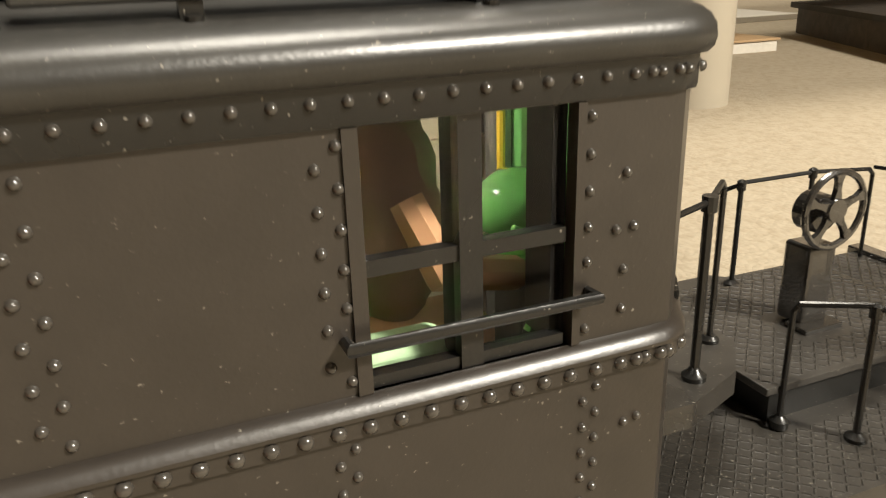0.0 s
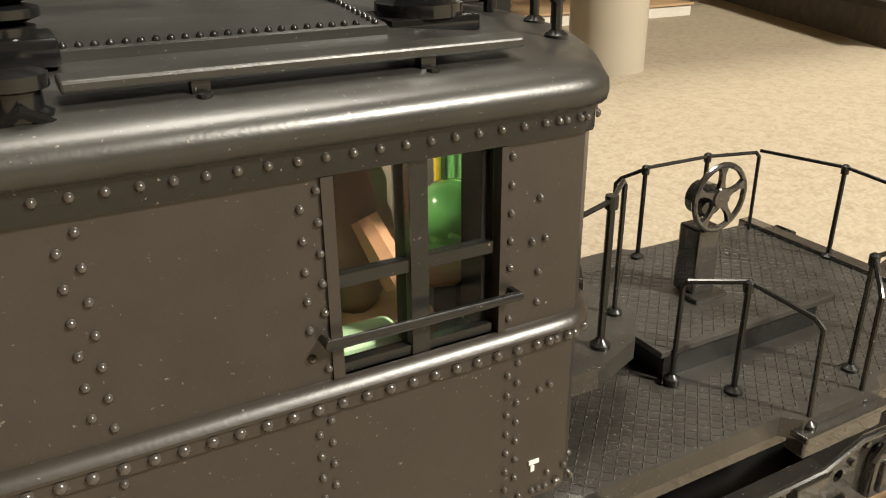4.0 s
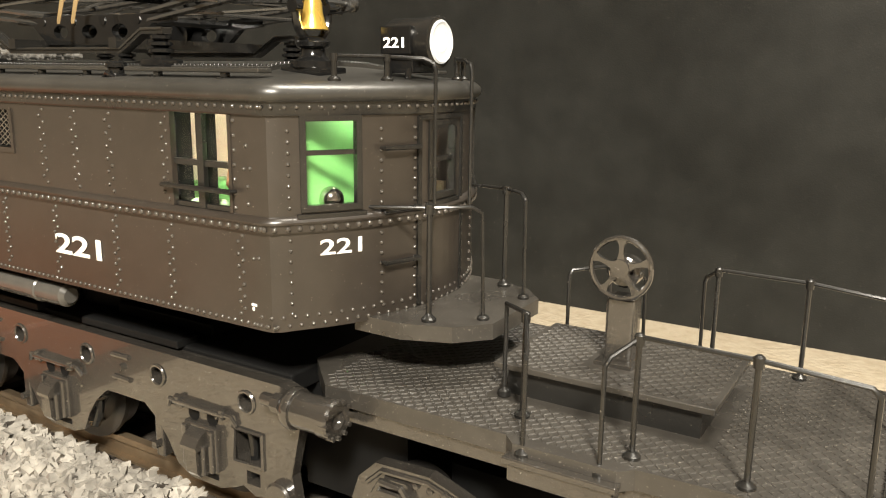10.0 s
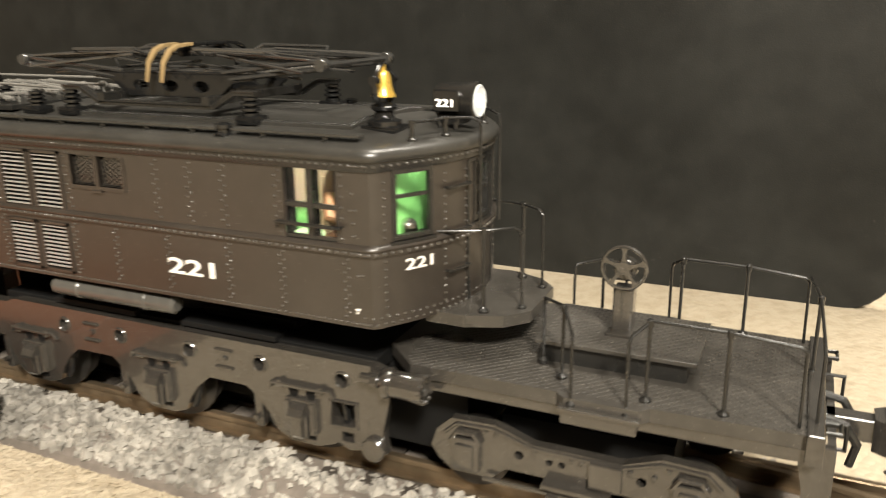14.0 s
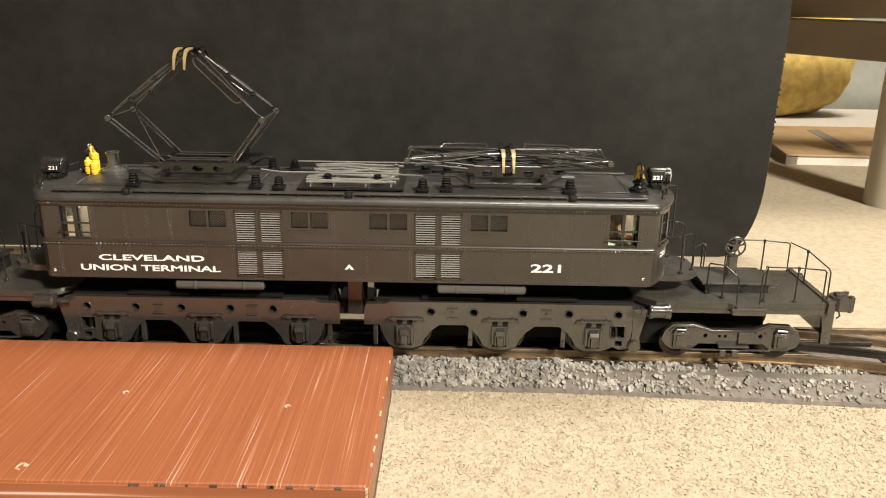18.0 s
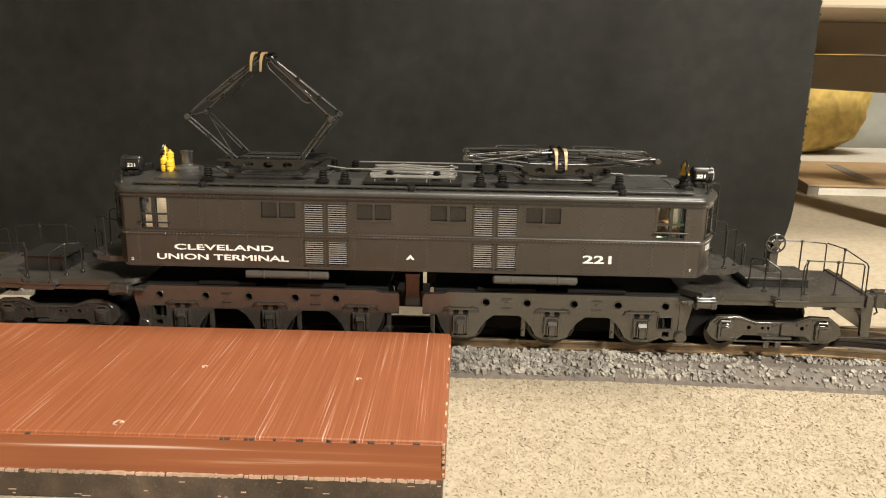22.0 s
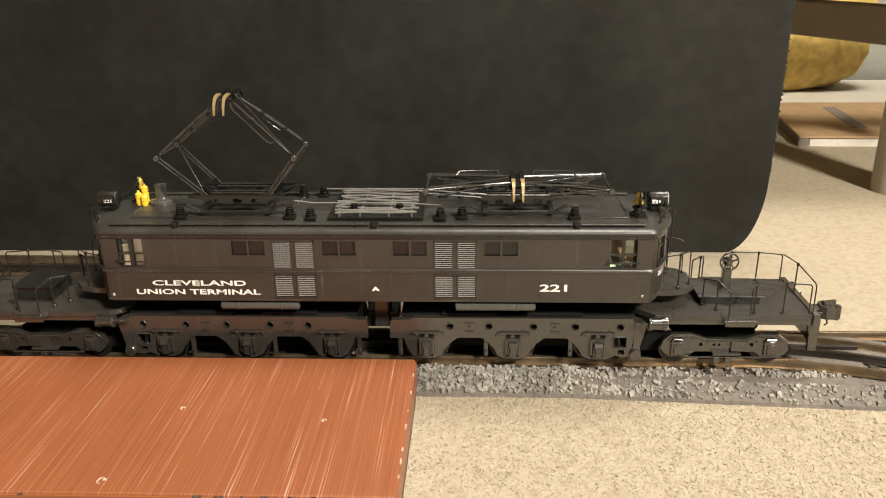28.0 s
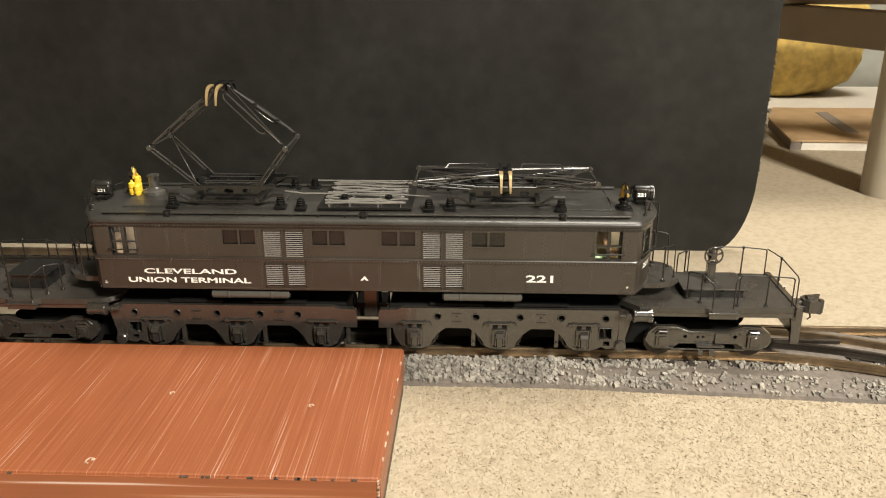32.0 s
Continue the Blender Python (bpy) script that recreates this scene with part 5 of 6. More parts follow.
def wheel(x, z, r, y, parent, spokes=True):
    bm = bmesh.new()
    s = 1 if y > 0 else -1
    lathe(bm, ((2.0, -2.6 * s), (2.0, 0.2 * s), (r * 0.82, 0.2 * s), (r * 0.82, -2.2 * s), (r, -2.2 * s), (r, 1.4 * s), (r + 1.3, 1.6 * s), (r + 1.2, 2.6 * s), (r * 0.82, 2.6 * s), (r * 0.82, 0.7 * s), (2.0, 0.7 * s), (2.0, 2.4 * s)), (x, y, z), "y", 28)
    ob = part("wheel", bm, WHEEL, parent, "dark flanged wheel", True)
    key = "spoke_%g_%d" % (r, s)
    me = bpy.data.meshes.get(key)
    if me is None:
        bm = bmesh.new()
        tube(bm, [(1.6, -s * 0.4, 0), (r * 0.84, -s * 0.4, 0)], 0.8, 6)
        me = mesh_of(key, bm, WHEEL, True)
    n = 10 if spokes else 6
    for k in range(n):
        piece("spoke", me, ob, at_mm(x, y, z, 0, k * 360 / n, 0))


R1, R2 = 12.4, 7.6
for s in (1, -1):
    for sy in (-1, 1):
        holes = [disc(x * s, 15.4, 1.75) for x in (38.6, 59.6, 83.6, 106, 130)]
        holes += [rect(*sorted((s * 126.8, s * 133.6)), 3.4, 9.6), rect(*sorted((s * 129.4, s * 132.8)), -0.9, 1.8)]
        bm = bmesh.new()
        plate(bm, frame_loop(s), holes, 0, 3.4 * -sy, to_xz(sy * 26.0))
        fr = part("side_frame", bm, CHASSIS, LOCO, "cast black side frame with round holes")
        bm = bmesh.new()
        for x in (38.6, 59.6, 83.6, 106, 130):
            tube(bm, [(x * s + 2.05 * math.cos(t), sy * 26.1, 15.4 + 2.05 * math.sin(t)) for t in [k * math.pi / 9 for k in range(18)]], 0.35, 6, True)
        tube(bm, [(s * 126.6, sy * 26.1, 3.2), (s * 133.8, sy * 26.1, 3.2), (s * 133.8, sy * 26.1, 9.8), (s * 126.6, sy * 26.1, 9.8)], 0.4, 6, True)
        for x in (49.0, 95.0):
            for dz in (-2.4, 2.4):
                tube(bm, [(s * x - 2.6, sy * 26.2, 14.8 + dz), (s * x + 2.6, sy * 26.2, 14.8 + dz)], 0.5, 6)
            lathe(bm, ((0.8, 0), (0.8, sy * 0.7)), (s * x, sy * 26.0, 14.8), "y", 10)
        part("rims", bm, CHASSIS, fr, "", True)
        for x in AXLES:
            x *= s
            bm = bmesh.new()
            box(bm, x - 4.4, x + 4.4, *sorted((sy * 25.8, sy * 27.2)), -0.6, 8.6, 0.4)
            for dx in (-3.5, 3.5):
                box(bm, x + dx - 0.6, x + dx + 0.6, *sorted((sy * 27.0, sy * 28.0)), -0.4, 8.2, 0.3)
            for dx in (-1, 1):
                box(bm, *sorted((x + dx * 1.5, x + dx * 2.6)), *sorted((sy * 27.0, sy * 28.8)), -1.0, 5.2, 0.4)
            plate(bm, [(sy * y, z) for y, z in ((26.8, -1.6), (28.6, -1.4), (29.4, -0.4), (29.6, 4.2), (29.1, 6.0), (28.0, 7.4), (26.8, 7.8))], [], x - 1.45, x + 1.45, lambda u, v, w: Vector((w, u, v)))
            plate(bm, [(sy * y, z) for y, z in ((26.8, 4.2), (30.0, 4.4), (30.2, 5.2), (29.2, 6.8), (26.8, 8.2))], [], x - 2.1, x + 2.1, lambda u, v, w: Vector((w, u, v)))
            for dx in (-1, 1):
                tube(bm, [(x + dx * 9.2, sy * 26.4, 10.2), (x + dx * 8.2, sy * 26.8, 11.9), (x + dx * 6.0, sy * 27.0, 12.0), (x + dx * 4.6, sy * 26.8, 10.8)], 0.45, 7)
            box(bm, x - 7.0, x + 7.0, *sorted((sy * 25.8, sy * 27.6)), 11.4, 12.4, 0.3)
            for dx in (-3.1, 3.1):
                cyl(bm, (x + dx * 1.9, sy * 26.8, 10.9), (x + dx * 1.9, sy * 26.8, 12.8), 0.7, 8)
            part("journal_box", bm, CHASSIS, fr, "finned axle box")
            # Black discs and bar on the frame face: shade of open slots, coloured in.
            bm = bmesh.new()
            for dx in (-2.5, 2.5):
                cyl(bm, (x + dx, sy * 25.6, 9.9), (x + dx, sy * 26.1, 9.9), 1.45, 14)
            box(bm, x - 3.4, x + 3.4, *sorted((sy * 25.6, sy * 26.1)), -2.6, -1.5)
            part("slot_shade", bm, VOID, fr)
            for a0, a1 in ((150, 215), (-35, 30)):
                bm = bmesh.new()
                tube(bm, [(x + 11.6 * math.cos(radians(a)), sy * 24.2, 4.9 + 11.6 * math.sin(radians(a))) for a in range(a0, a1 + 1, 13)], 0.9, 7)
                part("brake_hanger", bm, GLOSS, fr, "curved black brake hanger", True)
            wheel(x, RAIL + R1, R1, sy * 16.6, LOCO)
            bm = bmesh.new()
            xb = x - s * 14.5
            box(bm, xb - 1.2, xb + 1.2, *sorted((sy * 22.5, sy * 25.0)), -3.0, 9.0, 0.4)
            cyl(bm, (xb, sy * 25, 0.0), (xb, sy * 26.4, 0.0), 0.8, 8)
            part("brake_shoe", bm, CHASSIS, fr)
        # swing arm and cushion cylinder to the pilot deck
        bm = bmesh.new()
        plate(bm, [(s * x, z) for x, z in ((137, 18.6), (141, 20), (144, 18.5), (143, 13), (141, 4), (142, -1.5), (139.5, -3.4), (136.6, -1.5), (137.4, 6))], [], 0, -sy * 2.2, to_xz(sy * 26.4))
        part("swing_arm", bm, CHASSIS, fr)
        bm = bmesh.new()
        lathe(bm, ((2.4, s * 143.2), (3.3, s * 143.8), (3.3, s * 145.2), (3.15, s * 145.4), (3.15, s * 151.0), (3.45, s * 151.2), (3.5, s * 153.2), (3.2, s * 153.6), (1.6, s * 153.6), (1.5, s * 152.6), (0.1, s * 152.6)), (0, sy * 28.8, 18.8), "x", 22)
        cyl(bm, (s * 137, sy * 28.6, 18.8), (s * 144, sy * 28.8, 18.8), 1.2, 12)
        lathe(bm, ((1.8, s * 140.0), (1.8, s * 141.8)), (0, sy * 28.8, 18.8), "x", 8)
        lathe(bm, ((3.5, s * 143.8), (3.7, s * 144.2), (3.7, s * 145.0), (3.5, s * 145.4)), (0, sy * 28.8, 18.8), "x", 22)
        for k in range(12):
            t = k * math.pi / 6
            cyl(bm, (s * 152.4, sy * 28.8 + 3.1 * math.cos(t), 18.8 + 3.1 * math.sin(t)), (s * 154.0, sy * 28.8 + 3.1 * math.cos(t), 18.8 + 3.1 * math.sin(t)), 0.42, 8)
        part("cushion_cylinder", bm, CHASSIS, fr, "shiny dark ribbed cushion cylinder", True)
        bm = bmesh.new()
        lathe(bm, ((3.1, sy * 25.0), (3.1, sy * 27.6), (2.7, sy * 28.0), (0.3, sy * 28.1)), (s * 138.6, 0, -0.6), "y", 22)
        part("pivot_boss", bm, CHASSIS, fr, "round pivot boss", True)
        # air tank under the body
        bm = bmesh.new()
        a, b = 43.6 - 2.2, 86.2 - 2.2
        lathe(bm, ((1.6, s * a), (2.5, s * (a + 0.8)), (2.5, s * (a + 9)), (2.75, s * (a + 9.3)), (2.75, s * (a + 10)), (2.5, s * (a + 10.3)), (2.5, s * (b - 10.3)), (2.75, s * (b - 10)), (2.75, s * (b - 9.3)), (2.5, s * (b - 9)), (2.5, s * (b - 0.8)), (1.6, s * b)), (0, sy * 28.6, 28.8), "x", 18)
        part("air_tank", bm, TANK, LOCO, "long black air tank", True)
    # frame deck, bolster and motor blocks keep the underside closed
    bm = bmesh.new()
    box(bm, *sorted((s * 12, s * 138)), -22.4, 22.4, 17.4, 21.2, 0.4)
    deck = part("truck_deck", bm, VOID, LOCO)
    # Plates in near-black: the shade below the body is in their colour.
    for x in (34, 80):
        bm = bmesh.new()
        box(bm, *sorted((s * x, s * (x + 30))), -15, 15, 21.0, 23.4, 0.3)
        part("cover_plate", bm, VOID, deck)
        bm = bmesh.new()
        box(bm, *sorted((s * x, s * (x + 30))), -24.2, -19, 21.0, 22.6, 0.2)
        part("edge_plate", bm, VOID, deck)
    bm = bmesh.new()
    box(bm, *sorted((s * 14, s * 134)), -12, 12, -3, 17.6)
    cyl(bm, (s * 70, 0, 20), (s * 70, 0, 33), 14, 24)
    part("motor_block", bm, VOID, LOCO)
    bm = bmesh.new()
    box(bm, *sorted((s * 134.5, s * 158)), -15, 15, -4, 19.4)
    part("drawbar_housing", bm, VOID, LOCO)
bm = bmesh.new()
box(bm, -9, 9, -8, 8, 6, 15, 0.5)
box(bm, -4, 4, -12, 12, 8, 26, 0.5)
cyl(bm, (0, 0, 12), (0, 0, 30), 5, 18)
part("articulation", bm, CHASSIS, LOCO)
bm = bmesh.new()
box(bm, -138, 138, -29.0, 29.0, 32.7, 33.6)
part("underfloor", bm, VOID, LOCO)


# ---- pilot decks ----
def pilot(s):
    def X(x):
        return x * s
    loop = [(138.5, -16), (142.5, -20), (148, -25.2), (182.5, -25.5), (184.5, -27.5), (200, -27.5), (202, -25.5), (231, -24.5), (231, 24.5), (202, 25.5), (200, 27.5), (184.5, 27.5), (182.5, 25.5), (148, 25.2), (142.5, 20), (138.5, 16)]
    bm = bmesh.new()
    plate(bm, [(X(x), y) for x, y in loop], [], 22.6, 19.6, lambda u, v, w: Vector((u, v, w)))
    deck = part("pilot_deck", bm, TREAD, LOCO, "dusty black tread-plate deck")
    # tread pattern: low crossed bars
    verts, faces = [], []
    for i in range(78 if s > 0 else 0):
        for j in range(45):
            x, y = 146 + i * 1.1, -24.4 + j * 1.1
            lid = 174 < x < 208.4 and abs(y) < 12.2
            if x < 144 + max(0.0, abs(y) - 20) * 1.1 or (172.6 < x < 209.8 and abs(y) < 13.4 and not lid) or (lid and abs(x - 190.8) < 4.4 and abs(y + 1.6) < 4.4):
                continue
            a = 0.78 if (i + j) % 2 else -0.78
            k = len(verts)
            z0, z1 = (28.05, 28.22) if lid else (22.55, 22.72)
            for u, v, z in ((-0.56, -0.15, z0), (0.56, -0.15, z0), (0.56, 0.15, z0), (-0.56, 0.15, z0), (-0.46, 0, z1), (0.46, 0, z1)):
                verts.append(((X(x + u * math.cos(a) - v * math.sin(a))) * MM, (y + u * math.sin(a) + v * math.cos(a)) * MM, z * MM))
            faces += [(k, k + 1, k + 5, k + 4), (k + 2, k + 3, k + 4, k + 5), (k + 1, k + 2, k + 5), (k + 3, k, k + 4)]
    me = bpy.data.meshes.new("tread_pattern")
    me.from_pydata(verts, [], faces)
    me.materials.append(TREAD)
    if verts:
        ob = new("tread_pattern", me)
        ob.parent = deck
        tagged(ob, kind="stuff")
    for y in (-1, 1):
        bm = bmesh.new()
        box(bm, *sorted((X(150), X(231))), *sorted((y * 22.6, y * 24.4)), 16.6, 19.6, 0.2)
        part("deck_sill", bm, CHASSIS, deck)
        bm = bmesh.new()
        box(bm, *sorted((X(183.6), X(200.6))), *sorted((y * 25.6, y * 29.2)), 20.0, 21.0, 0.2)
        box(bm, *sorted((X(184.2), X(200.0))), *sorted((y * 25.6, y * 28.6)), 17.2, 20.1, 0.3)
        part("step_block", bm, CHASSIS, deck, "projecting black step")
    # hatch box
    x0, x1, top = (173.4, 209.0, 28.1) if s > 0 else (184.0, 208.0, 31.6)
    bm = bmesh.new()
    box(bm, *sorted((X(x0 + 2.0), X(x1 - 2.1))), -11.2, 11.2, 22.6, top - 1.0)
    part("hatch_box", bm, BLACK, deck, "low black equipment box")
    bm = bmesh.new()
    box(bm, *sorted((X(x0), X(x1))), -12.6, 12.6, top - 1.0, top, 0.15)
    part("hatch_lid", bm, TREAD if s > 0 else BLACK, deck, "dusty black lid")
    # hand brake stand and wheel
    if s > 0:
        bx = 190.8
        bm = bmesh.new()
        box(bm, *sorted((X(bx - 3.2), X(bx + 3.2))), -4.6, -1.0, 27.9, 28.8, 0.1)
        box(bm, *sorted((X(bx - 2.3), X(bx + 2.3))), -2.8, 1.6, 28.4, 39.4, 0.5)
        lathe(bm, ((2.2, -2.4), (2.6, -1.8), (2.6, 0.6), (2.2, 1.0)), (X(bx), 0.2, 43.4), "y", 18)
        stand = part("brake_stand", bm, CHASSIS, deck, "black hand brake stand")
        bm = bmesh.new()
        cxw, cyw, czw = X(bx), -3.4, 44.4
        tube(bm, [(cxw + 4.9 * math.cos(t), cyw, czw + 4.9 * math.sin(t)) for t in [k * math.pi / 14 for k in range(28)]], 0.45, 8, True)
        for k in range(5):
            a = math.pi / 2 + k * 2 * math.pi / 5
            d = Vector((math.cos(a), 0, math.sin(a)))
            e = Vector((-math.sin(a), 0, math.cos(a)))
            c = Vector((cxw, cyw, czw))
            vs = [bm.verts.new(c + d * r + e * w + Vector((0, q, 0))) for q in (-0.35, 0.35) for r, w in ((1.0, -0.75), (2.4, -0.38), (3.6, -0.36), (4.8, -0.85), (4.8, 0.85), (3.6, 0.36), (2.4, 0.38), (1.0, 0.75))]
            bm.faces.new(vs[:8])
            bm.faces.new(vs[8:])
            for q in range(8):
                bm.faces.new((vs[q], vs[(q + 1) % 8], vs[8 + (q + 1) % 8], vs[8 + q]))
        lathe(bm, ((1.5, -0.6), (1.5, 1.2)), (cxw, cyw, czw), "y", 14)
        part("brake_wheel", bm, CHASSIS, deck, "five-spoke black hand brake wheel", True)

    def post(name, pts, foot=True, r=0.42):
        bm = bmesh.new()
        tube(bm, [(X(x), y, z) for x, y, z in pts], r, 8)
        if foot:
            x, y, z = pts[0]
            lathe(bm, ((1.25, z - 0.3), (1.25, z + 0.45), (0.9, z + 0.7), (0.5, z + 1.0)), (X(x), y, 0), seg=12)
        x, y, z = pts[-1]
        if foot:
            lathe(bm, ((0.7, z - 1.2), (0.75, z + 0.2), (0.4, z + 0.5)), (X(x), y, 0), seg=10)
        if name == "step_rail":
            for x, y, z in (pts[0], pts[-1]):
                if z < 24:
                    lathe(bm, ((1.1, z), (1.1, z + 0.9), (0.7, z + 1.2), (0.45, z + 1.5)), (X(x), y, 0), seg=12)
        return part(name, bm, BLACK, deck, "", True)

    for y in (-1, 1):
        for x in (200.4, 215.6):
            post("railing_post", [(x, y * 22.4, 22.6), (x, y * 22.4, 40.2)])
        post("railing_rail", [(200.4, y * 22.4, 40.2), (215.6, y * 22.4, 40.0), (228.2, y * 22.0, 39.0), (229.2, y * 22.0, 38.0), (229.4, y * 22.0, 22.8)], False, 0.36)
        post("step_rail_post", [(181.6, y * 18.4, 22.6), (181.6, y * 18.2, 39.0)])
        post("step_rail", [(175.6, y * 12.8, 22.8), (175.6, y * 12.8, 37.6), (175.9, y * 13.4, 38.6), (181.6, y * 18.2, 39.2), (185.4, y * 25.6, 36.4), (185.8, y * 26.8, 35.2), (186.0, y * 27.2, 20.6)], False, 0.36)
        post("step_rail", [(197.3, y * 26.6, 20.6), (197.2, y * 26.4, 36.6), (197.7, y * 25.6, 37.8), (200.4, y * 22.4, 40.0)], False, 0.36)
    post("front_post", [(231.4, s * 5.0, 22.6), (231.4, s * 5.0, 40.2)])
    post("front_rail", [(229.4, s * 22.0, 39.2), (231.4, s * 5.0, 40.2), (232.2, s * -18.0, 38.4), (232.4, s * -19.6, 37.0), (232.4, s * -20.2, 23.0)], False, 0.34)
    # front beam, pilot and coupler
    bm = bmesh.new()
    box(bm, *sorted((X(230.8), X(234))), -26, 26, 17, 23.4, 0.3)
    part("front_beam", bm, CHASSIS, deck)
    for y in (-1, 1):
        bm = bmesh.new()
        plate(bm, [(X(x), z) for x, z in ((229, 19.6), (236, 19.6), (236, 0.5), (231.5, 0.5), (231, 10))], [], 0, y * 2.2, to_xz(y * 20.5))
        part("pilot_plate", bm, CHASSIS, deck)
        for nm, pts, r in (("wire_step", [(X(234), y * 12, 20), (X(238.4), y * 12, 20), (X(238.4), y * 12, 14.4), (X(234), y * 12, 14.4)], 0.4),
                           ("grab_iron", [(X(234), y * 17, 22), (X(236.8), y * 17, 22), (X(236.8), y * 21, 22), (X(234), y * 21, 22)], 0.4),
                           ("air_hose", [(X(234), y * 6, 18), (X(238.4), y * 6, 17), (X(241), y * 6, 13), (X(240), y * 6, 8)], 0.9)):
            bm = bmesh.new()
            tube(bm, pts, r, 8)
            part(nm, bm, BLACK, deck, "", True)
    bm = bmesh.new()
    box(bm, *sorted((X(233), X(245))), -2.4, 2.4, 12, 17.0, 0.4)
    plate(bm, [(X(x), y) for x, y in ((244, -3.0), (247, -4.8), (251.5, -5.2), (255.0, -4.0), (255.4, -2.0), (252.6, -1.6), (251.4, 0.4), (251.6, 2.0), (254.8, 3.0), (256.4, 5.6), (254.6, 6.2), (250.0, 5.0), (246.6, 4.2), (244, 2.6))], [], 10.6, 18.0, lambda u, v, w: Vector((u, v, w)))
    cyl(bm, (X(253.2), -3.4, 10.0), (X(253.2), -3.4, 18.8), 1.3, 12)
    box(bm, *sorted((X(246.4), X(250.4))), -2.0, 2.6, 17.8, 19.2, 0.3)
    tube(bm, [(X(249), 0, 11), (X(249), -3, 7.6), (X(247), -4, 6.8)], 0.45, 7)
    part("coupler", bm, CHASSIS, deck, "black knuckle coupler")
    bm = bmesh.new()
    box(bm, *sorted((X(235), X(236.6))), -19, 19, 2, 17)
    part("pilot_front", bm, CHASSIS, deck)
    # pilot truck
    a1, a2 = 161.5, 211.0
    for sy in (-1, 1):
        loop = [(152.5, 2.5), (154, 7), (157.6, 10.4), (168, 10.8), (172, 9.6), (177, 7.8), (197, 7.8), (201, 9.4), (205, 10.8), (215, 10.4), (219.5, 7), (221, 2), (219, -1.2), (214, -3.2), (207, -3.2), (203, 0.4), (171, 0.4), (167.5, -2.8), (158, -3.0), (154.5, -0.4)]
        bm = bmesh.new()
        plate(bm, [(X(x), z) for x, z in loop], [disc(X(174), 4.6, 1.1, 12), disc(X(201), 4.6, 1.1, 12), disc(X(181), 4.4, 0.8, 10), disc(X(183.8), 4.4, 0.8, 10)], 0, -sy * 2.6, to_xz(sy * 24.0))
        fr = part("truck_frame", bm, CHASSIS, LOCO, "black equalised pilot truck frame")
        for x in (a1, a2):
            bm = bmesh.new()
            box(bm, *sorted((X(x - 3.4), X(x + 3.4))), *sorted((sy * 23.8, sy * 25.6)), -1.6, 6.6, 0.4)
            box(bm, *sorted((X(x - 2.2), X(x + 2.2))), *sorted((sy * 25.2, sy * 26.4)), -0.6, 5.4, 0.5)
            part("journal_box", bm, CHASSIS, fr, "", True)
            bm = bmesh.new()
            tube(bm, [(X(x - 3.6), sy * 25, 5.4), (X(x - 2.0), sy * 25.2, 8.0), (X(x + 2.0), sy * 25.2, 8.0), (X(x + 3.6), sy * 25, 5.4)], 0.6, 7)
            part("spring_strap", bm, CHASSIS, fr, "", True)
        bm = bmesh.new()
        box(bm, *sorted((X(190), X(197))), *sorted((sy * 23.8, sy * 25.4)), 1.0, 7.2, 0.3)
        part("frame_pad", bm, CHASSIS, fr)
        bm = bmesh.new()
        box(bm, *sorted((X(180), X(195))), *sorted((sy * 24, sy * 27.2)), -0.6, 0.6, 0.2)
        part("truck_step", bm, CHASSIS, fr)
        bm = bmesh.new()
        for x in (165.8, 168.6, 171.2, 177.6, 186.2, 188.2, 198.6, 203.6, 206.4):
            lathe(bm, ((0.62, sy * 23.9), (0.62, sy * 24.5), (0.3, sy * 24.7)), (X(x), 0, 6.2 if 172 < x < 204 else 8.6), "y", 8)
        tube(bm, [(X(156), sy * 24.2, 6.6), (X(159), sy * 24.2, 9.4), (X(168), sy * 24.2, 9.7), (X(177), sy * 24.2, 7.0), (X(197), sy * 24.2, 7.0), (X(205), sy * 24.2, 9.7), (X(214), sy * 24.2, 9.4), (X(217), sy * 24.2, 6.6)], 0.45, 7)
        part("frame_trim", bm, CHASSIS, fr, "bolt heads and raised rim", True)
        bm = bmesh.new()
        tube(bm, [(X(166), sy * 25.6, -2.2), (X(206), sy * 25.6, -2.2)], 0.55, 7)
        part("brake_rod", bm, CHASSIS, fr, "", True)
        for x in (181, 187):
            bm = bmesh.new()
            box(bm, *sorted((X(x), X(x + 3))), *sorted((sy * 25, sy * 27)), -5.4, -2.2, 0.3)
            part("pickup_clip", bm, CHASSIS, fr)
        for x in (a1, a2):
            wheel(X(x), RAIL + R2, R2, sy * 16.6, LOCO, False)
    bm = bmesh.new()
    box(bm, *sorted((X(166), X(206))), -13, 13, -3, 8)
    cyl(bm, (X(186), 0, 6), (X(186), 0, 20), 5, 16)
    box(bm, *sorted((X(150), X(228))), -10, 10, 12, 19.6)
    part("truck_bolster", bm, VOID, LOCO)
    # narrow platform in front of the cab door
    loop = [(149.5, -17.5), (159, -17.8), (167.5, -14.5), (172.2, -9.0), (172.2, 9.0), (167.5, 14.5), (159, 17.8), (149.5, 17.5)]
    bm = bmesh.new()
    plate(bm, [(X(x - 1.0), y) for x, y in loop], [], 33.2, 30.4, lambda u, v, w: Vector((u, v, w)))
    plat = part("cab_platform", bm, TREAD, LOCO, "dusty black platform under the cab door")
    for y in (-1, 1):
        bm = bmesh.new()
        tube(bm, [(X(161.4), y * 13.8, 33.2), (X(161.4), y * 13.8, 52.6)], 0.5, 8)
        lathe(bm, ((1.3, 33.0), (1.3, 33.7), (0.8, 34.1), (0.5, 34.6)), (X(161.4), y * 13.8, 0), seg=12)
        lathe(bm, ((0.8, 51.6), (0.8, 53.2)), (X(161.4), y * 13.8, 0), seg=10)
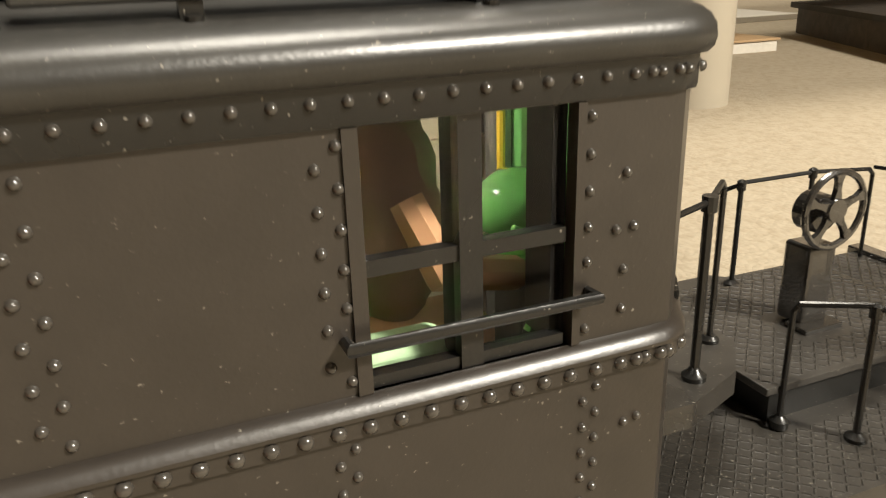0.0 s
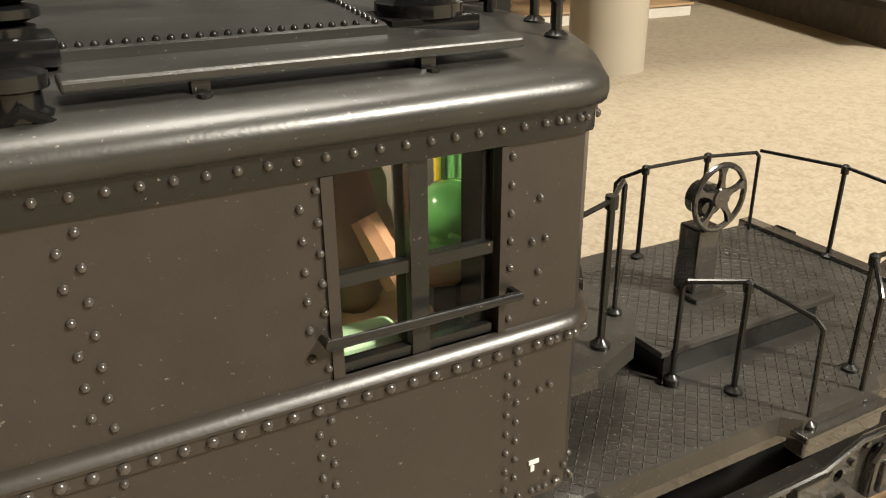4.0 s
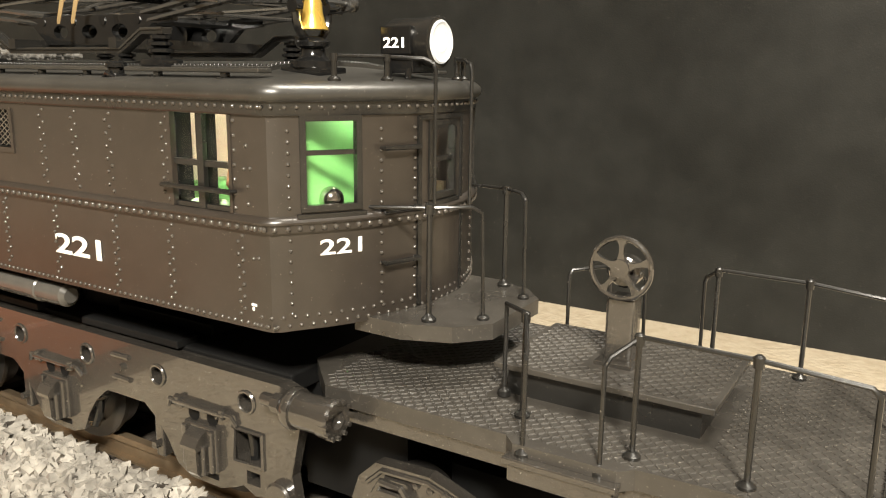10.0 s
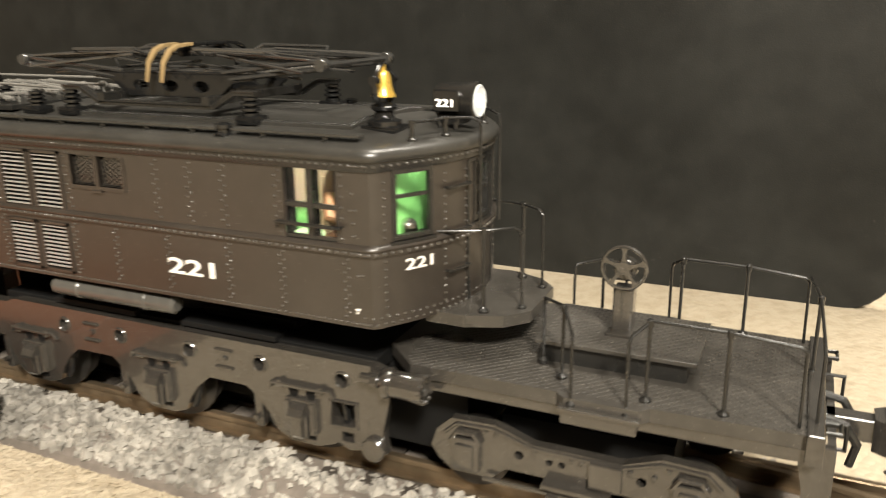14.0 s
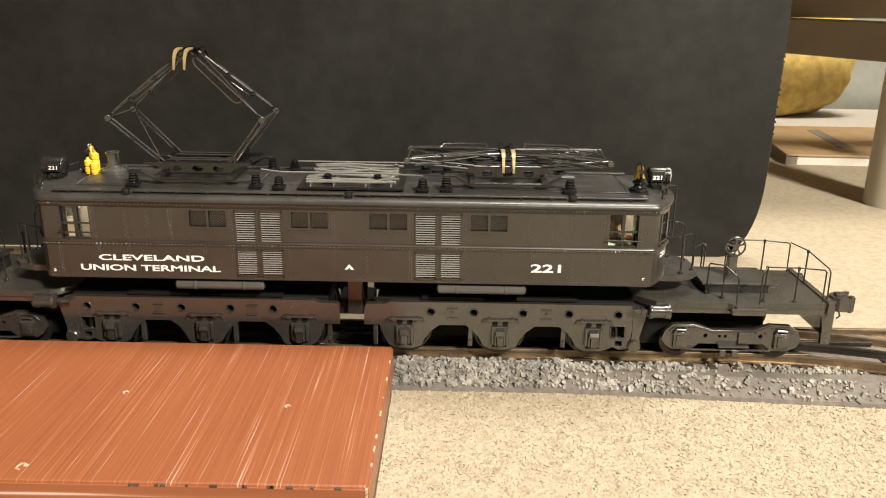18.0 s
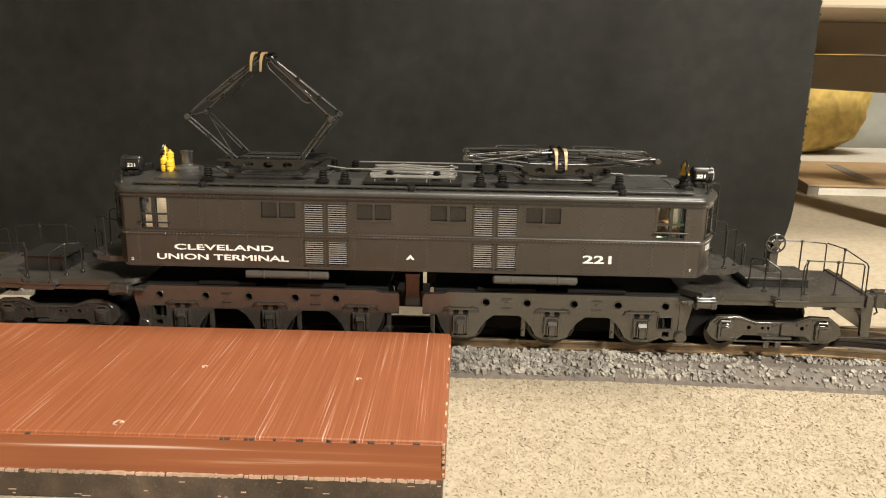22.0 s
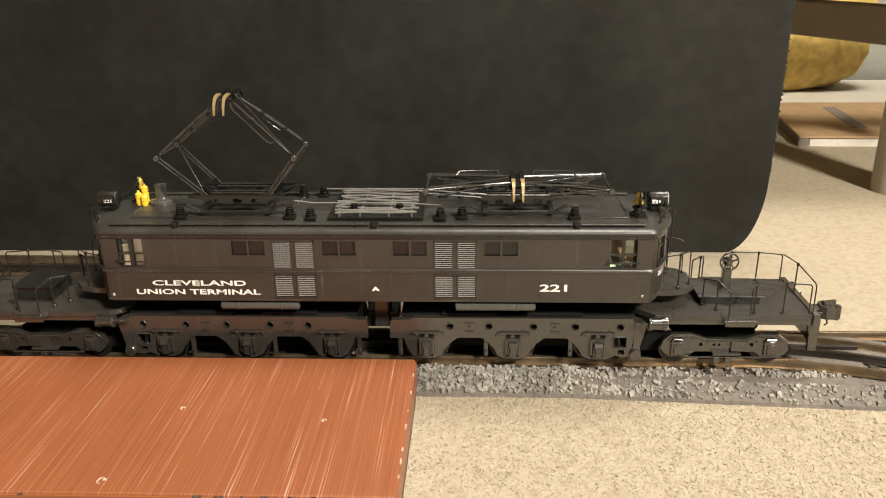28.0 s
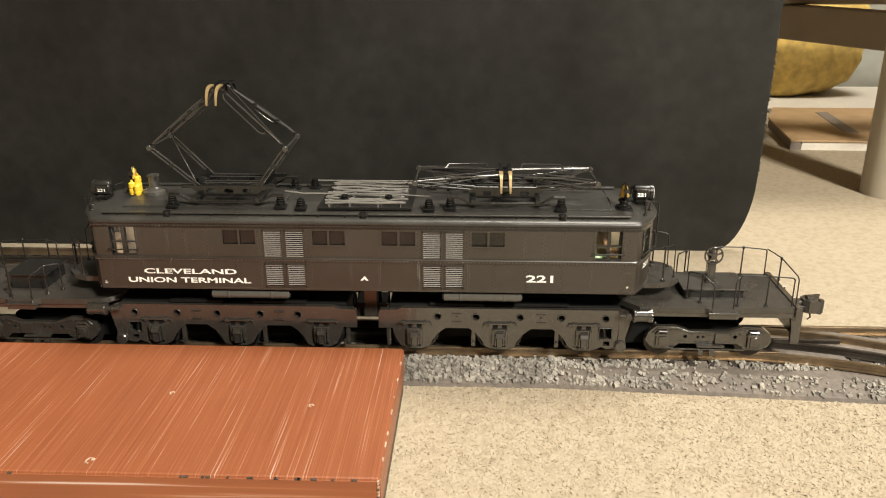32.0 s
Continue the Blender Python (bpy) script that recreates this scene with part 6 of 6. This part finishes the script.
        part("railing_post", bm, BLACK, plat, "", True)
        bm = bmesh.new()
        tube(bm, [(X(150.0), y * 17.5, 52.2), (X(161.4), y * 13.8, 52.6), (X(166.8), y * 9.4, 52.7), (X(168.2), y * 8.2, 51.6), (X(168.6), y * 7.8, 33.2)], 0.32, 8)
        lathe(bm, ((1.1, 33.0), (1.1, 33.6), (0.7, 34.0)), (X(168.6), y * 7.8, 0), seg=12)
        part("railing_bar", bm, BLACK, plat, "thin bent wire rail", True)


pilot(1)
pilot(-1)


# ---- beyond the board: table, leg, stacked things ----
def background():
    table = tagged(new("table"), "low table with beige top, taupe frame and round cream legs", "table")
    bm = bmesh.new()
    lathe(bm, ((26, FLOOR), (26, 179.5)), (468, 352, 0), seg=40)
    part("table_leg", bm, LEG, table, "round cream-painted leg", True)
    bm = bmesh.new()
    lathe(bm, ((5, -25), (5, -27), (3.5, -27.6)), (464, 352, 128), "y", 12)
    part("screw_cap", bm, VOID, table)
    bm = bmesh.new()
    box(bm, 240, 1500, 318, 625, 180, 206, 3)
    part("table_top", bm, TOP, table)
    bm = bmesh.new()
    box(bm, 240, 1500, 610, 630, 141, 179.5, 2)
    part("apron", bm, TABLE, table, "taupe painted apron")
    bm = bmesh.new()
    box(bm, -330, 170, -15, 15, 100, 140.5, 2)
    ob = part("stretcher", bm, TABLE, table, "taupe painted cross beam")
    ob.matrix_basis = at_mm(490, 540, 0, 0, 0, -64)
    # Added dark slab standing in for an unidentified dark area on the carpet.
    slab = tagged(new("dark_floor_slab"), "dark brown low slab lying on the carpet", "case")
    bm = bmesh.new()
    plate(bm, [(700, 300), (1100, 300), (1260, 640), (860, 640)], [], FLOOR, 6, lambda u, v, w: Vector((u, v, w)))
    part("slab_body", bm, WORN, slab)
    bm = bmesh.new()
    plate(bm, [(694, 294), (1106, 294), (1266, 646), (854, 646)], [], 6.2, 12, lambda u, v, w: Vector((u, v, w)))
    part("slab_top", bm, TIE, slab, "dark brown top layer")
    pack = tagged(new("cardboard_pack"), "flat tan cardboard pack with white edges lying on the carpet", "package")
    bm = bmesh.new()
    plate(bm, [(438, 534), (720, 524), (700, 745), (490, 749), (458, 674)], [], -11.5, -9.5, lambda u, v, w: Vector((u, v, w)))
    part("cover", bm, KRAFT, pack)
    bm = bmesh.new()
    plate(bm, [(452, 536), (718, 526), (698, 743), (492, 747), (472, 674)], [], FLOOR, -11.6, lambda u, v, w: Vector((u, v, w)))
    part("paper_block", bm, PAPER, pack)
    bm = bmesh.new()
    plate(bm, [(438.5, 535), (451, 535.5), (471, 674), (459, 674)], [], FLOOR, -11.6, lambda u, v, w: Vector((u, v, w)))
    part("dark_spine", bm, GREYBAR, pack, "dark brown spine")
    bm = bmesh.new()
    plate(bm, [(536, 712), (552, 712), (537, 577), (519, 580)], [], -9.5, -9.0, lambda u, v, w: Vector((u, v, w)))
    part("printed_bar", bm, GREYBAR, pack, "plain grey printed bar")
    ledge = tagged(new("storage_box_base"), "white flat base under the cloth bundle", "box")
    bm = bmesh.new()
    box(bm, 380, 1000, 770, 1150, FLOOR, -14.5, 1)
    part("base_board", bm, PAPER, ledge)
    cloth = tagged(new("cloth_bundle"), "mottled yellow rolled cloth in a grey wrap", "cloth")
    bm = bmesh.new()
    bmesh.ops.create_uvsphere(bm, u_segments=64, v_segments=40, radius=1)
    for v in bm.verts:
        p = v.co.copy()
        for k in range(3):
            p[k] = math.copysign(abs(p[k]) ** 0.55, p[k])
        q = Vector((500 + 168 * p.x, 900 + 50 * p.y, 75 + 92 * p.z))
        q += v.co * (noise.noise(q * 0.02) * 9 + noise.noise(q * 0.06) * 4)
        q.z = max(q.z, -14.4)
        v.co = q
    part("yellow_roll", bm, GOLD, cloth, "mottled yellow cloth", True)
    bm = bmesh.new()
    box(bm, 300, 1000, 975, 995, -14.4, 165)
    part("grey_wrap", bm, SLATE, cloth)


background()


# ---- smoke from the boiler stack: thin rigid wisps ----
def wisp(points, width):
    """A curling ribbon of smoke about its own origin."""
    bm = bmesh.new()
    rows = []
    n = len(points) * 6
    for k in range(n):
        t = k / (n - 1) * (len(points) - 1)
        i = min(int(t), len(points) - 2)
        p = Vector(points[i]).lerp(Vector(points[i + 1]), t - i)
        w = width * math.sin(math.pi * (0.06 + 0.9 * k / (n - 1)))
        rows.append([bm.verts.new(p + Vector((0.3 * w * math.sin(k), 0.6 * w * math.cos(k * 0.7), w * q))) for q in (-1, -0.3, 0.3, 1)])
    for a, b in zip(rows, rows[1:]):
        for j in range(3):
            bm.faces.new((a[j], a[j + 1], b[j + 1], b[j]))
    ob = part("smoke_wisp", bm, SMOKE, None, "", True)
    return tagged(ob, "thin pale smoke wisp drifting from the boiler stack", "smoke", "smoke wisps")


WISPS = [wisp([(-36, 0, -16), (-24, 0, -11), (-6, 2, -6), (6, 3, 4), (22, 4, 10), (36, 5, 9)], 3.6),
         wisp([(-36, 0, 4), (-20, 2, 1), (0, 2, 2), (18, 3, -3), (36, 3, -2)], 4.2),
         wisp([(-18, 0, -5), (-6, 1, 2), (6, 2, 0), (20, 2, 6)], 3.0)]
# they rise out of the stack and drift off to the far end
DRIFT = [
    [(0, (-90, -4, 53)), (24.1, (-90, -4, 53)), (24.5, (-106, 8, 104)), (25.0, (-77, 10, 110)), (25.5, (-14, 14, 121)), (26.0, (30, 20, 122)), (26.5, (78, 30, 130)), (28.3, (260, 90, 420)), (32, (300, 90, 520))],
    [(0, (-60, -4, 50)), (24.7, (-60, -4, 50)), (25.1, (-104, 8, 97)), (25.5, (-79, 10, 105)), (26.0, (-52, 12, 101)), (26.5, (-18, 16, 99)), (28.3, (200, 90, 420)), (32, (240, 90, 520))],
    [(0, (-20, -4, 50)), (24.7, (-20, -4, 50)), (25.1, (-70, 10, 98)), (25.5, (-12, 12, 112)), (26.0, (10, 14, 112)), (26.5, (46, 20, 118)), (28.3, (260, 90, 430)), (32, (300, 90, 540))]]


def motions():
    for ob, rows in zip(WISPS, DRIFT):
        walk(ob, [(t, at_mm(*p, 0, 0, 4 * k)) for k, (t, p) in enumerate(rows)])


motions()
